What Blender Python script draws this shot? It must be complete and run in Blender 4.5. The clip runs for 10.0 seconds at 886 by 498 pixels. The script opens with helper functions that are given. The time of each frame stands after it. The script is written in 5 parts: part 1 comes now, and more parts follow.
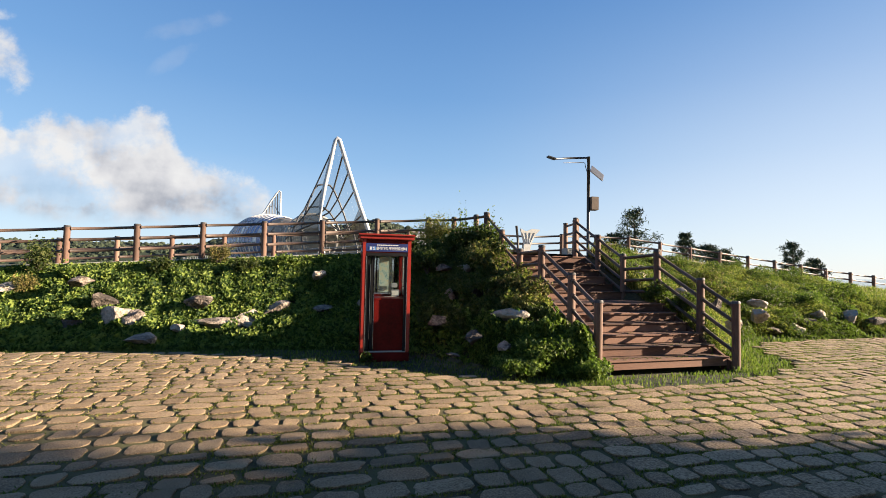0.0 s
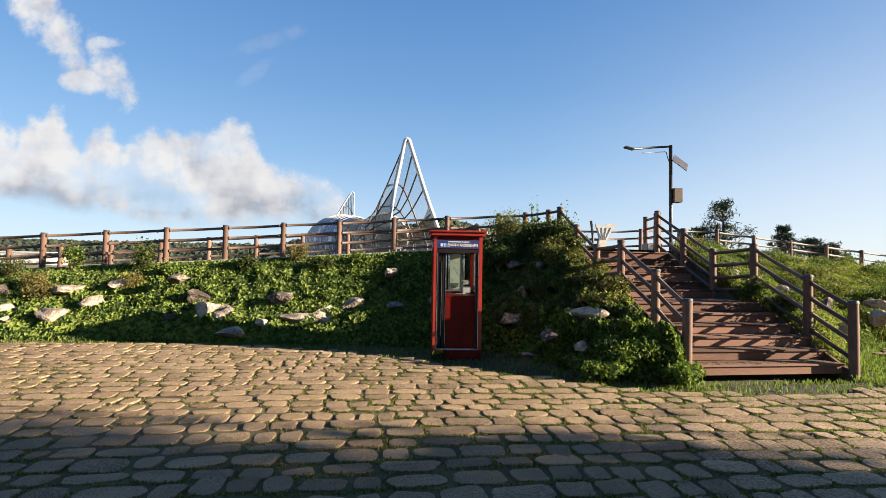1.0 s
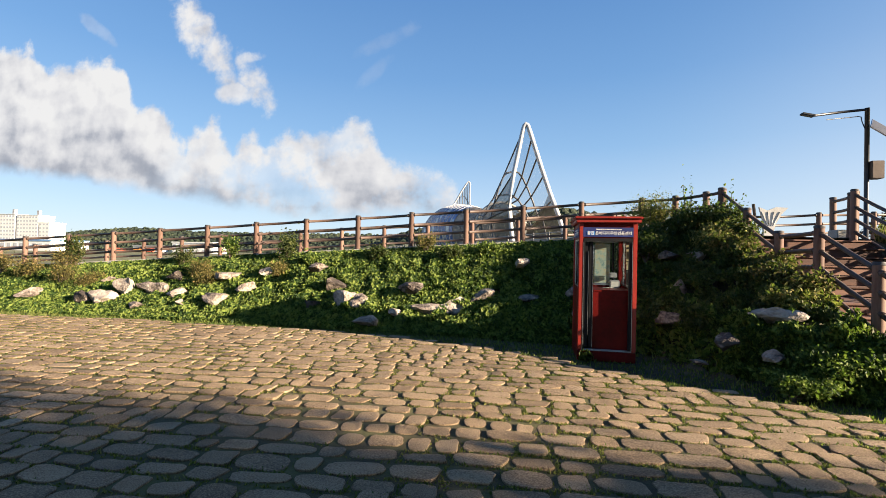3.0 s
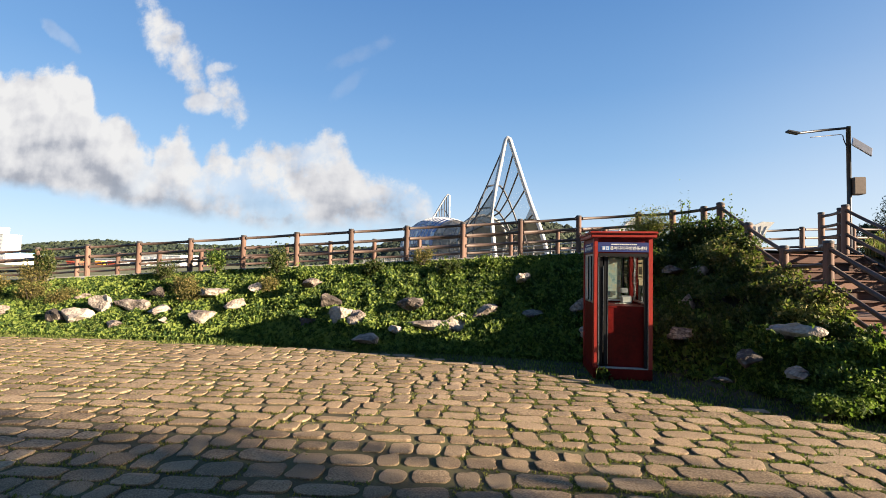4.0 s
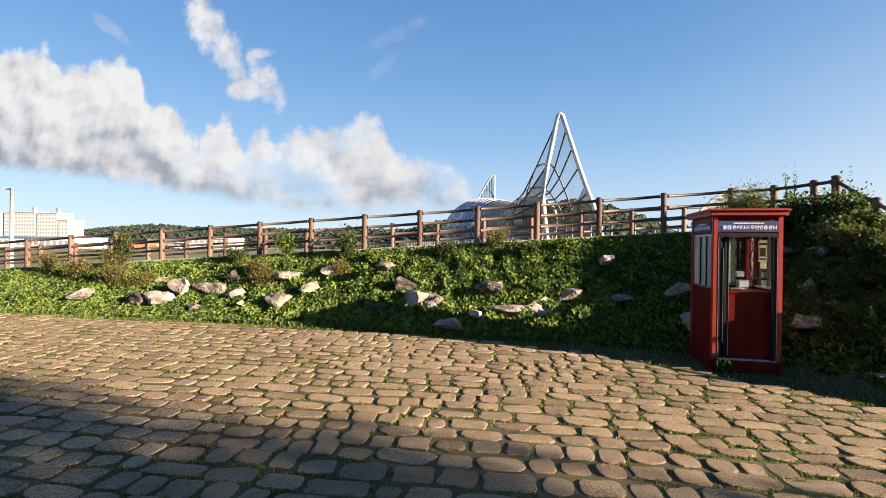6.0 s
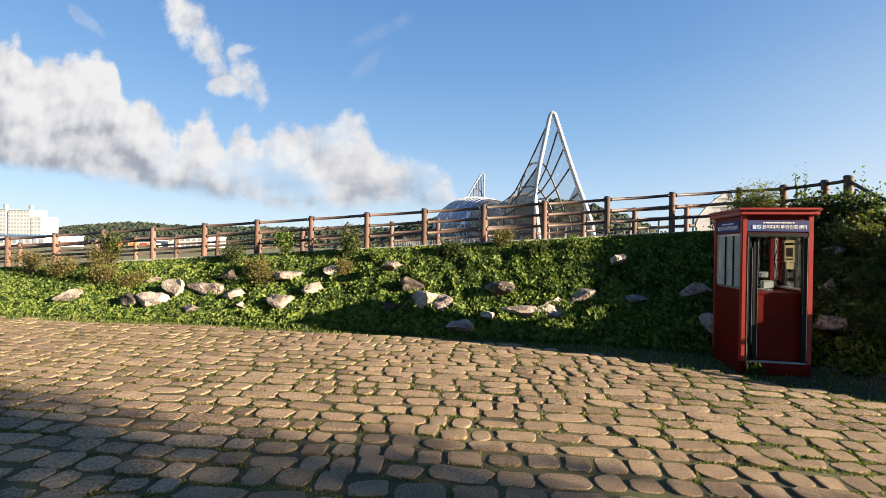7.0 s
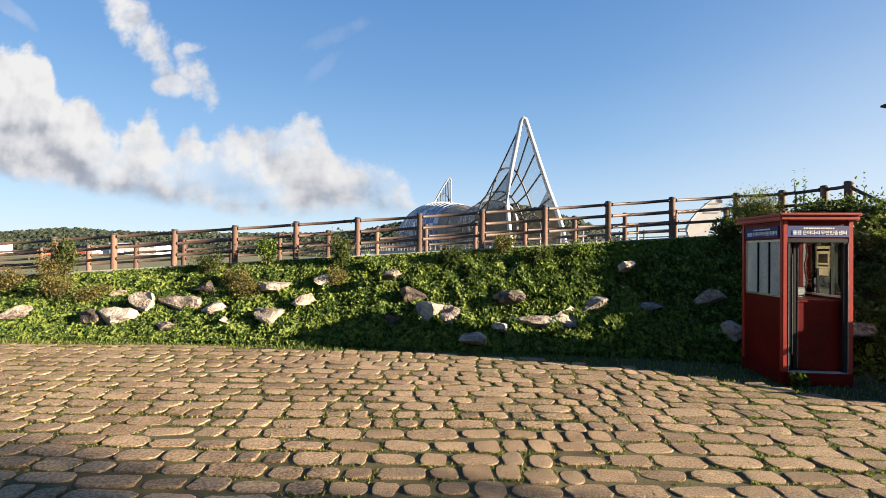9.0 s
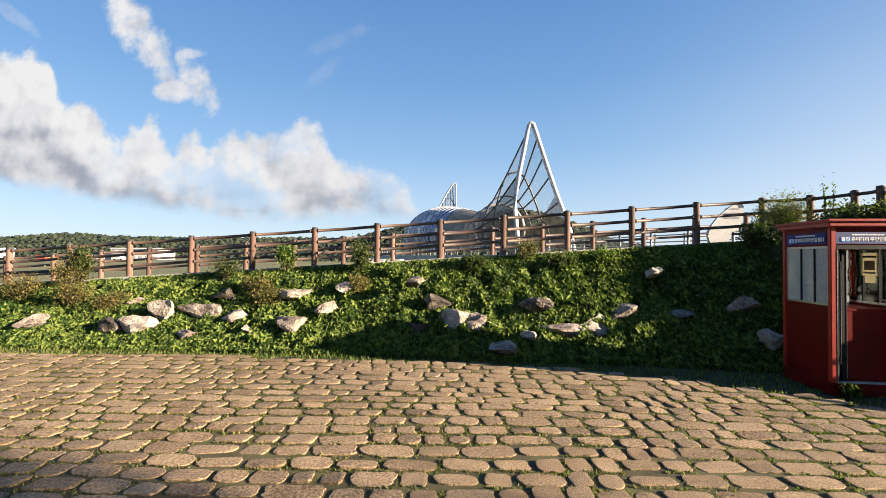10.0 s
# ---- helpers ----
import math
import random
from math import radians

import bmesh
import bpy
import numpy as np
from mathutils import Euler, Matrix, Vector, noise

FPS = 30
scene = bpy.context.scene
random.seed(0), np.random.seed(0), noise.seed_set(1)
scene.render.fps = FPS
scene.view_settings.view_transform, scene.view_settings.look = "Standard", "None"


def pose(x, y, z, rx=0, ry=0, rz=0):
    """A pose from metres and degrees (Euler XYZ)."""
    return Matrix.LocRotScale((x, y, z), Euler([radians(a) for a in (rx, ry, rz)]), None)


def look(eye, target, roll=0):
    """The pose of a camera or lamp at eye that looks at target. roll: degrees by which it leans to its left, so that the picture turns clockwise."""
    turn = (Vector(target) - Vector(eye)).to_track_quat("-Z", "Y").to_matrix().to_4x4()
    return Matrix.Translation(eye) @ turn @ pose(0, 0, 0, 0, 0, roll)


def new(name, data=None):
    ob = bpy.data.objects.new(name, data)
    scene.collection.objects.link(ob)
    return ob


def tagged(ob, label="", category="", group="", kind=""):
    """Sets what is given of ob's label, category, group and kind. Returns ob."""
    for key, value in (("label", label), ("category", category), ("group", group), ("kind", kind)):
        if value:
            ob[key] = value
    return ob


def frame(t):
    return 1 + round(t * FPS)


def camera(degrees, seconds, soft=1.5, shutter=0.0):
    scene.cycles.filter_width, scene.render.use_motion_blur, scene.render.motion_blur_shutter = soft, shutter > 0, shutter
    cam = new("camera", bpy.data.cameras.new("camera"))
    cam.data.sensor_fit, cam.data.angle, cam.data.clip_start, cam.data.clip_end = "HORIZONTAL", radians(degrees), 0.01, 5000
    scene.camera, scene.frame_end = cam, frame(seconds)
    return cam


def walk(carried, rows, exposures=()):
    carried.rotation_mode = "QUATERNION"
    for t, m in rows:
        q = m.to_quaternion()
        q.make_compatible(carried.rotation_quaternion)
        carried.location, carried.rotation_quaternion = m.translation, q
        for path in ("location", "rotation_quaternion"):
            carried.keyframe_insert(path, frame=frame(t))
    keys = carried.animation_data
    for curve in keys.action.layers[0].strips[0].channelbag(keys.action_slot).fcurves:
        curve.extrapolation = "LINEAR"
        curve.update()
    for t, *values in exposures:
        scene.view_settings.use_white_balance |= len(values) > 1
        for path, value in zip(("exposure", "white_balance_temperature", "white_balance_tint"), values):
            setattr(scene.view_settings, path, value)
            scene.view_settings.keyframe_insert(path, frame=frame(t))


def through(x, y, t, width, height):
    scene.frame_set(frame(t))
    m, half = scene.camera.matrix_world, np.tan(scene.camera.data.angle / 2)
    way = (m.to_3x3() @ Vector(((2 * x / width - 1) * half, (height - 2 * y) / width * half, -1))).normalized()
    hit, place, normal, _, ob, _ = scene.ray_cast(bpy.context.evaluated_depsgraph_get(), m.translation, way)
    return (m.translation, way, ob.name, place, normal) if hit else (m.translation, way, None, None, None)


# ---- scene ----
cam = camera(87.2, 10.0, soft=0.6)
PATH = [
    (0, (-0.304, -0.874, 1.617), (0.038, 1.095, 1.708), 1.2),
    (0.5, (-0.337, -0.831, 1.61), (-0.097, 1.153, 1.693), 1.0),
    (1, (-0.334, -0.717, 1.593), (-0.285, 1.28, 1.67), 1.0),
    (1.5, (-0.267, -0.508, 1.585), (-0.384, 1.488, 1.588), 1.0),
    (2, (-0.35, -0.387, 1.571), (-0.713, 1.58, 1.566), 1.2),
    (3.5, (-1.167, -0.035, 1.621), (-1.595, 1.918, 1.667), 1.3),
    (4, (-1.486, 0.01, 1.639), (-1.803, 1.983, 1.717), 1.1),
    (4.5, (-1.725, 0.066, 1.649), (-2.045, 2.038, 1.75), 1.0),
    (5, (-1.908, 0.202, 1.655), (-2.34, 2.153, 1.723), 0.8),
    (5.5, (-2.189, 0.209, 1.657), (-2.585, 2.169, 1.644), 0.8),
    (6, (-2.47, 0.29, 1.64), (-2.941, 2.234, 1.636), 0.8),
    (7.5, (-3.358, 0.581, 1.655), (-3.725, 2.548, 1.643), 0.8),
    (8, (-3.634, 0.752, 1.689), (-3.964, 2.724, 1.671), 0.6),
    (8.5, (-3.893, 0.791, 1.682), (-4.13, 2.777, 1.657), 0.5),
    (9, (-4.119, 0.905, 1.678), (-4.346, 2.892, 1.694), 0.5),
    (9.5, (-4.334, 1.025, 1.704), (-4.57, 3.011, 1.729), 0.4),
    (10, (-4.63, 1.014, 1.718), (-4.859, 3.0, 1.753), 0.4),
]
walk(cam, [(t, look(e, g, r)) for t, e, g, r in PATH])

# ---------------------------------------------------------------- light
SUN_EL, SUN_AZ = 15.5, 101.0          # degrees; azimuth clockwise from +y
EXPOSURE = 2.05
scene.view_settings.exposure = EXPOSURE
to_sun = Vector((math.sin(radians(SUN_AZ)) * math.cos(radians(SUN_EL)),
                 math.cos(radians(SUN_AZ)) * math.cos(radians(SUN_EL)), math.sin(radians(SUN_EL))))
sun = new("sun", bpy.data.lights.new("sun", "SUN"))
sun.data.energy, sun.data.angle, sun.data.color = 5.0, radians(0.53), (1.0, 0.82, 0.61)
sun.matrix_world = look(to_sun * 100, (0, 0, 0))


class Nodes:
    """A small helper to wire shader nodes."""

    def __init__(self, tree):
        self.tree = tree
        tree.nodes.clear()

    def add(self, kind, **values):
        n = self.tree.nodes.new(kind)
        for k, v in values.items():
            if k in ("operation", "blend_type", "data_type", "sky_type", "feature", "noise_dimensions", "interpolation_type"):
                if k == "operation":
                    n.operation = v
                elif k == "blend_type":
                    n.blend_type = v
                elif k == "data_type":
                    n.data_type = v
                elif k == "sky_type":
                    n.sky_type = v
                elif k == "feature":
                    n.feature = v
                elif k == "noise_dimensions":
                    n.noise_dimensions = v
                else:
                    n.interpolation_type = v
            else:
                n.inputs[k.replace("_", " ")].default_value = v
        return n

    def link(self, a, b):
        self.tree.links.new(a, b)
        return b.node

    def math(self, op, a, b=None, c=None, clamp=False):
        n = self.tree.nodes.new("ShaderNodeMath")
        n.operation, n.use_clamp = op, clamp
        for i, v in enumerate((a, b, c)):
            if v is None:
                continue
            if isinstance(v, (int, float)):
                n.inputs[i].default_value = v
            else:
                self.tree.links.new(v, n.inputs[i])
        return n.outputs[0]

    def mix(self, fac, a, b, blend="MIX"):
        n = self.tree.nodes.new("ShaderNodeMix")
        n.data_type, n.blend_type = "RGBA", blend
        for sock, v in ((n.inputs["Factor"], fac), (n.inputs[6], a), (n.inputs[7], b)):
            if isinstance(v, (int, float)):
                sock.default_value = v
            elif isinstance(v, tuple):
                sock.default_value = (*v, 1.0) if len(v) == 3 else v
            else:
                self.tree.links.new(v, sock)
        return n.outputs[2]

    def ramp(self, fac, stops):
        n = self.tree.nodes.new("ShaderNodeValToRGB")
        e = n.color_ramp.elements
        while len(e) < len(stops):
            e.new(0.5)
        for el, (p, c) in zip(e, stops):
            el.position, el.color = p, (*c, 1.0)
        self.tree.links.new(fac, n.inputs[0])
        return n.outputs[0]

    def step(self, v, lo, hi):
        n = self.tree.nodes.new("ShaderNodeMapRange")
        n.interpolation_type = "SMOOTHSTEP"
        n.inputs[1].default_value, n.inputs[2].default_value = lo, hi
        self.tree.links.new(v, n.inputs[0])
        return n.outputs[0]

    def noise(self, vec, scale, detail=4.0, rough=0.55):
        n = self.tree.nodes.new("ShaderNodeTexNoise")
        n.inputs["Scale"].default_value, n.inputs["Detail"].default_value, n.inputs["Roughness"].default_value = scale, detail, rough
        if vec is not None:
            self.tree.links.new(vec, n.inputs["Vector"])
        return n.outputs[0]


# sky: a clear evening sky with one cumulus bank; clouds live in the plane (x / y, z / y) of the sky's directions
SKY_STRENGTH = 0.065
world = bpy.data.worlds.new("sky")
scene.world = world
world.use_nodes = True
W = Nodes(world.node_tree)
sky = W.add("ShaderNodeTexSky", sky_type="NISHITA")
sky.sun_disc, sky.sun_elevation, sky.sun_rotation = False, radians(SUN_EL), radians(SUN_AZ)
sky.air_density, sky.dust_density, sky.ozone_density = 1.0, 0.2, 4.0
coord = W.add("ShaderNodeTexCoord")
split = W.add("ShaderNodeSeparateXYZ")
W.link(coord.outputs["Generated"], split.inputs[0])
# the blue of the air by height above the horizon, whiter towards the sun
air = W.ramp(split.outputs[2], [(0.0, (0.70, 0.82, 0.94)), (0.07, (0.59, 0.745, 0.92)), (0.14, (0.46, 0.65, 0.885)), (0.22, (0.31, 0.53, 0.825)), (0.35, (0.19, 0.395, 0.73)), (0.52, (0.115, 0.285, 0.62)), (0.8, (0.05, 0.14, 0.36))])
glow = W.math("MULTIPLY", W.step(split.outputs[0], 0.1, 1.0), W.step(split.outputs[2], 0.6, 0.0))
air = W.mix(W.math("MULTIPLY", glow, 0.75), air, (0.95, 0.93, 0.92))
lift = W.add("ShaderNodeVectorMath", operation="SCALE")
W.link(air, lift.inputs[0])
lift.inputs["Scale"].default_value = 0.235 / SKY_STRENGTH
clear_sky = W.mix(0.85, sky.outputs[0], lift.outputs[0])
ahead = W.math("MAXIMUM", split.outputs[1], 0.02)
cu, cv = W.math("DIVIDE", split.outputs[0], ahead), W.math("DIVIDE", split.outputs[2], ahead)
flat = W.add("ShaderNodeCombineXYZ")
W.link(cu, flat.inputs[0])
W.link(cv, flat.inputs[1])


def slide(du, dv):
    """The cloud plane moved a little."""
    n = W.add("ShaderNodeVectorMath", operation="ADD")
    W.link(flat.outputs[0], n.inputs[0])
    n.inputs[1].default_value = (du, dv, 0)
    return n.outputs[0]


def centred(v):
    return W.math("SUBTRACT", v, 0.5)


edge = centred(W.noise(flat.outputs[0], 11.0, 9.0, 0.62))
# the skyline of the bank over its bearing, and its flat underside
TOPS = [(-2.0, 0.55), (-1.6, 0.56), (-1.39, 0.545), (-1.35, 0.51), (-1.317, 0.5), (-1.19, 0.5), (-1.123, 0.51), (-1.075, 0.475), (-1.054, 0.42), (-1.03, 0.375), (-0.985, 0.37),
        (-0.95, 0.345), (-0.925, 0.30), (-0.881, 0.275), (-0.85, 0.31), (-0.811, 0.345), (-0.777, 0.295), (-0.749, 0.24), (-0.725, 0.288), (-0.69, 0.29), (-0.656, 0.26),
        (-0.62, 0.285), (-0.543, 0.29), (-0.487, 0.30), (-0.439, 0.317), (-0.398, 0.285), (-0.37, 0.24), (-0.297, 0.205), (-0.232, 0.18), (-0.181, 0.125), (-0.15, 0.09)]
BASE = [(-2.0, 0.26), (-1.39, 0.188), (-1.206, 0.173), (-1.034, 0.142), (-0.872, 0.121), (-0.717, 0.098), (-0.598, 0.077), (-0.484, 0.076), (-0.362, 0.082), (-0.2, 0.08)]
along = W.math("DIVIDE", W.math("ADD", cu, 2.0), 2.0)
top_v = W.ramp(along, [((u + 2.0) / 2.0, (v, v, v)) for u, v in TOPS])
floor_v = W.ramp(along, [((u + 2.0) / 2.0, (v, v, v)) for u, v in BASE])
over = W.math("ADD", W.math("SUBTRACT", top_v, cv), W.math("MULTIPLY", edge, 0.17))
under = W.math("ADD", W.math("SUBTRACT", cv, floor_v), W.math("MULTIPLY", edge, 0.05))
cover = W.math("MULTIPLY", W.step(over, -0.004, 0.038), W.step(under, -0.01, 0.035))
cover = W.math("MULTIPLY", cover, W.step(cu, -0.12, -0.2))
# the thinner end of the bank lets some blue through
ragged = W.step(W.noise(slide(3.1, 0.4), 8.0, 7.0, 0.6), 0.44, 0.62)
thin = W.math("MULTIPLY", W.step(cu, -1.1, -0.5), W.step(cv, 0.34, 0.16))
cover = W.math("MULTIPLY", cover, W.math("SUBTRACT", 1.0, W.math("MULTIPLY", W.math("MULTIPLY", ragged, thin), 0.75)))
# loose clouds: middle, half length, half width, lean, strength
for u0, v0, ra, rb, lean_, much in [(-0.86, 0.54, 0.15, 0.048, -52, 1.0), (-0.688, 0.40, 0.09, 0.037, -64, 1.0), (-0.74, 0.382, 0.055, 0.026, -8, 0.9), (-0.71, 0.468, 0.04, 0.02, 10, 0.9),
                                    (-1.165, 0.575, 0.07, 0.018, -38, 0.22), (-0.35, 0.49, 0.085, 0.02, 22, 0.12), (-0.39, 0.41, 0.055, 0.018, 38, 0.1)]:
    c_, s_ = math.cos(radians(lean_)), math.sin(radians(lean_))
    a, b = W.math("SUBTRACT", cu, u0), W.math("SUBTRACT", cv, v0)
    p_ = W.math("DIVIDE", W.math("ADD", W.math("MULTIPLY", a, c_), W.math("MULTIPLY", b, s_)), ra)
    q_ = W.math("DIVIDE", W.math("SUBTRACT", W.math("MULTIPLY", b, c_), W.math("MULTIPLY", a, s_)), rb)
    d = W.math("SUBTRACT", 1.0, W.math("ADD", W.math("MULTIPLY", p_, p_), W.math("MULTIPLY", q_, q_)))
    d = W.step(W.math("ADD", W.math("MAXIMUM", d, -3.0), W.math("MULTIPLY", edge, 4.5)), -0.3, 1.1)
    cover = W.math("MAXIMUM", cover, W.math("MULTIPLY", d, much))
cover = W.math("MULTIPLY", W.math("MULTIPLY", cover, 0.96), W.step(split.outputs[1], 0.05, 0.25))
# billows catch the light on the side of the sun; the underside and long bands are grey
billow = W.math("SUBTRACT", W.noise(flat.outputs[0], 9.0, 5.0, 0.5), W.noise(slide(0.026, 0.024), 9.0, 5.0, 0.5))
band_map = W.add("ShaderNodeMapping")
band_map.inputs["Rotation"].default_value = (0, 0, radians(10))
band_map.inputs["Scale"].default_value = (2.2, 9.0, 1)
W.link(flat.outputs[0], band_map.inputs[0])
bands = centred(W.noise(band_map.outputs[0], 1.3, 4.0, 0.5))
rise_ = W.math("DIVIDE", W.math("SUBTRACT", cv, floor_v), W.math("MAXIMUM", W.math("SUBTRACT", top_v, floor_v), 0.05))
lit = W.math("ADD", W.math("MULTIPLY", W.step(rise_, 0.0, 0.7), 0.5), W.math("MULTIPLY", billow, 2.0))
lit = W.math("ADD", W.math("ADD", lit, W.math("MULTIPLY", bands, 0.9)), 0.36)
cloud = W.ramp(lit, [(0.0, (0.36, 0.38, 0.44)), (0.25, (0.45, 0.465, 0.52)), (0.5, (0.66, 0.66, 0.69)), (0.72, (0.80, 0.79, 0.80)), (1.0, (0.92, 0.905, 0.89))])
bright = W.add("ShaderNodeVectorMath", operation="SCALE")
W.link(cloud, bright.inputs[0])
bright.inputs["Scale"].default_value = 0.235 / SKY_STRENGTH
out = W.mix(cover, clear_sky, bright.outputs[0])
back = W.add("ShaderNodeBackground", Strength=SKY_STRENGTH)
W.link(out, back.inputs["Color"])
W.link(back.outputs[0], W.add("ShaderNodeOutputWorld").inputs[0])


# ---------------------------------------------------------------- materials
def material(name, colours, scale=3.0, fine=40.0, rough=0.8, metal=0.0, bump=0.3, depth=0.01, island=0.0, piece=0.0,
             stretch=(1, 1, 1), alpha=1.0, through=0.0, coat=0.0, grain=0.4, spec=0.5, tint=(0.25, 0.42, 0.04)):
    """A procedural surface: 2 or 3 colours mixed by a coarse and a fine noise, with fine relief."""
    m = bpy.data.materials.new(name)
    m.use_nodes = True
    N = Nodes(m.node_tree)
    tc = N.add("ShaderNodeTexCoord")
    mp = N.add("ShaderNodeMapping")
    mp.inputs["Scale"].default_value = stretch
    N.link(tc.outputs["Object"], mp.inputs[0])
    vec = mp.outputs[0]
    if piece:
        oi = N.add("ShaderNodeObjectInfo")
        shift = N.add("ShaderNodeVectorMath", operation="ADD")
        N.link(vec, shift.inputs[0])
        N.link(N.math("MULTIPLY", oi.outputs["Random"], 37.0), shift.inputs[1])
        vec = shift.outputs[0]
    a, b = N.noise(vec, scale, 5.0), N.noise(vec, fine, 3.0, 0.6)
    fac = N.math("ADD", N.math("MULTIPLY", a, 1.0 - grain), N.math("MULTIPLY", b, grain))
    if island:
        geo = N.add("ShaderNodeNewGeometry")
        fac = N.math("ADD", fac, N.math("MULTIPLY", N.math("SUBTRACT", geo.outputs["Random Per Island"], 0.5), island))
    if piece:
        fac = N.math("ADD", fac, N.math("MULTIPLY", N.math("SUBTRACT", oi.outputs["Random"], 0.5), piece))
    lo, hi = 0.36, 0.64
    stops = [(lo + (hi - lo) * i / max(1, len(colours) - 1), c) for i, c in enumerate(colours)]
    col = N.ramp(fac, stops)
    p = N.add("ShaderNodeBsdfPrincipled", Metallic=metal, Alpha=alpha)
    N.link(col, p.inputs["Base Color"])
    N.link(N.math("ADD", N.math("MULTIPLY", N.math("SUBTRACT", b, 0.5), 0.25), rough, clamp=True), p.inputs["Roughness"])
    p.inputs["Coat Weight"].default_value, p.inputs["Specular IOR Level"].default_value = coat, spec
    if bump:
        bp = N.add("ShaderNodeBump", Strength=bump, Distance=depth)
        N.link(fac, bp.inputs["Height"])
        N.link(bp.outputs[0], p.inputs["Normal"])
    outp = N.add("ShaderNodeOutputMaterial")
    if through:
        tr = N.add("ShaderNodeBsdfTranslucent")
        N.link(N.mix(0.5, col, tint), tr.inputs["Color"])
        mx = N.add("ShaderNodeMixShader")
        mx.inputs[0].default_value = through
        N.link(p.outputs[0], mx.inputs[1])
        N.link(tr.outputs[0], mx.inputs[2])
        N.link(mx.outputs[0], outp.inputs[0])
    else:
        N.link(p.outputs[0], outp.inputs[0])
    return m


def clear_glass(name, tint=(0.9, 0.95, 0.95), alpha=0.16, rough=0.04):
    m = bpy.data.materials.new(name)
    m.use_nodes = True
    N = Nodes(m.node_tree)
    g = N.add("ShaderNodeBsdfGlossy", Roughness=rough)
    t = N.add("ShaderNodeBsdfTransparent")
    t.inputs[0].default_value = (*tint, 1)
    mx = N.add("ShaderNodeMixShader")
    fr = N.add("ShaderNodeFresnel", IOR=1.45)
    N.link(N.math("ADD", fr.outputs[0], alpha, clamp=True), mx.inputs[0])
    N.link(t.outputs[0], mx.inputs[1])
    N.link(g.outputs[0], mx.inputs[2])
    N.link(mx.outputs[0], N.add("ShaderNodeOutputMaterial").inputs[0])
    return m


STONE_COLOURS = [(0.098, 0.062, 0.034), (0.24, 0.164, 0.092), (0.38, 0.275, 0.17)]
M_STONE = material("granite_paver", STONE_COLOURS, 1.3, 26, 0.85, bump=0.9, depth=0.022, piece=0.1, grain=0.8)
M_STONES = material("granite_pavers", STONE_COLOURS, 3.5, 44, 0.85, bump=0.9, depth=0.012, island=0.12, grain=0.8)
M_JOINT = material("joint_soil", [(0.035, 0.028, 0.013), (0.075, 0.064, 0.025), (0.095, 0.096, 0.027)], 2.5, 70, 0.95, bump=0.9, depth=0.02)
M_SOIL = material("bank_soil", [(0.016, 0.018, 0.009), (0.035, 0.036, 0.016), (0.075, 0.07, 0.033)], 0.6, 18, 0.95, bump=0.8, depth=0.05)
M_LEAF = material("vine_leaf", [(0.018, 0.04, 0.008), (0.068, 0.11, 0.018), (0.18, 0.225, 0.046)], 0.7, 9, 0.6, bump=0, island=0.75, spec=0.2, through=0.28)
M_LEAF_DULL = material("shrub_leaf", [(0.016, 0.027, 0.008), (0.04, 0.055, 0.014), (0.085, 0.092, 0.028)], 0.8, 9, 0.6, bump=0, island=0.6, spec=0.2, through=0.25)
M_LEAF_PALE = material("pale_shrub_leaf", [(0.10, 0.10, 0.026), (0.19, 0.175, 0.045), (0.31, 0.26, 0.078)], 0.8, 9, 0.6, bump=0, island=0.5, spec=0.2, through=0.3)
M_LEAF_DRY = material("dry_shrub_leaf", [(0.06, 0.055, 0.018), (0.12, 0.10, 0.03), (0.19, 0.145, 0.05)], 0.8, 9, 0.7, bump=0, island=0.7, spec=0.2, through=0.25)
M_GRASS = material("meadow_grass", [(0.04, 0.068, 0.012), (0.09, 0.125, 0.026), (0.17, 0.18, 0.05)], 0.5, 6, 0.6, bump=0, island=0.5, spec=0.2, through=0.3)
M_GRASS_DRY = material("dry_grass", [(0.06, 0.07, 0.02), (0.14, 0.135, 0.045), (0.27, 0.22, 0.09)], 0.5, 6, 0.6, bump=0, island=0.6, spec=0.2, through=0.3)
M_JOINT_GRASS = material("joint_grass_olive", [(0.05, 0.056, 0.013), (0.115, 0.115, 0.03), (0.21, 0.18, 0.06)], 0.5, 6, 0.6, bump=0, island=0.5, spec=0.2, through=0.3)
M_TWIG = material("twig_bark", [(0.06, 0.045, 0.03), (0.13, 0.1, 0.07)], 8, 60, 0.9)
M_ROCK = material("boulder_rock", [(0.05, 0.038, 0.03), (0.22, 0.175, 0.14), (0.40, 0.335, 0.275)], 4.5, 24, 0.9, bump=1.0, depth=0.09, piece=0.3)
M_POST = material("post_wood_brown", [(0.08, 0.043, 0.029), (0.135, 0.074, 0.051), (0.19, 0.112, 0.08)], 5, 40, 0.8, bump=0.4, depth=0.006, piece=0.25, stretch=(1, 1, 0.15))
M_RAIL = material("rail_wood_brown", [(0.04, 0.026, 0.02), (0.075, 0.047, 0.035), (0.115, 0.073, 0.055)], 5, 40, 0.55, bump=0.3, depth=0.004, piece=0.25)
M_CAP = material("post_cap_dark", [(0.035, 0.03, 0.028), (0.07, 0.06, 0.055)], 6, 40, 0.6)
M_DECK = material("deck_plank_red_brown", [(0.075, 0.034, 0.021), (0.14, 0.066, 0.043), (0.205, 0.105, 0.07)], 3, 50, 0.85, bump=0.5, depth=0.006, piece=0.4, stretch=(0.15, 1, 1))
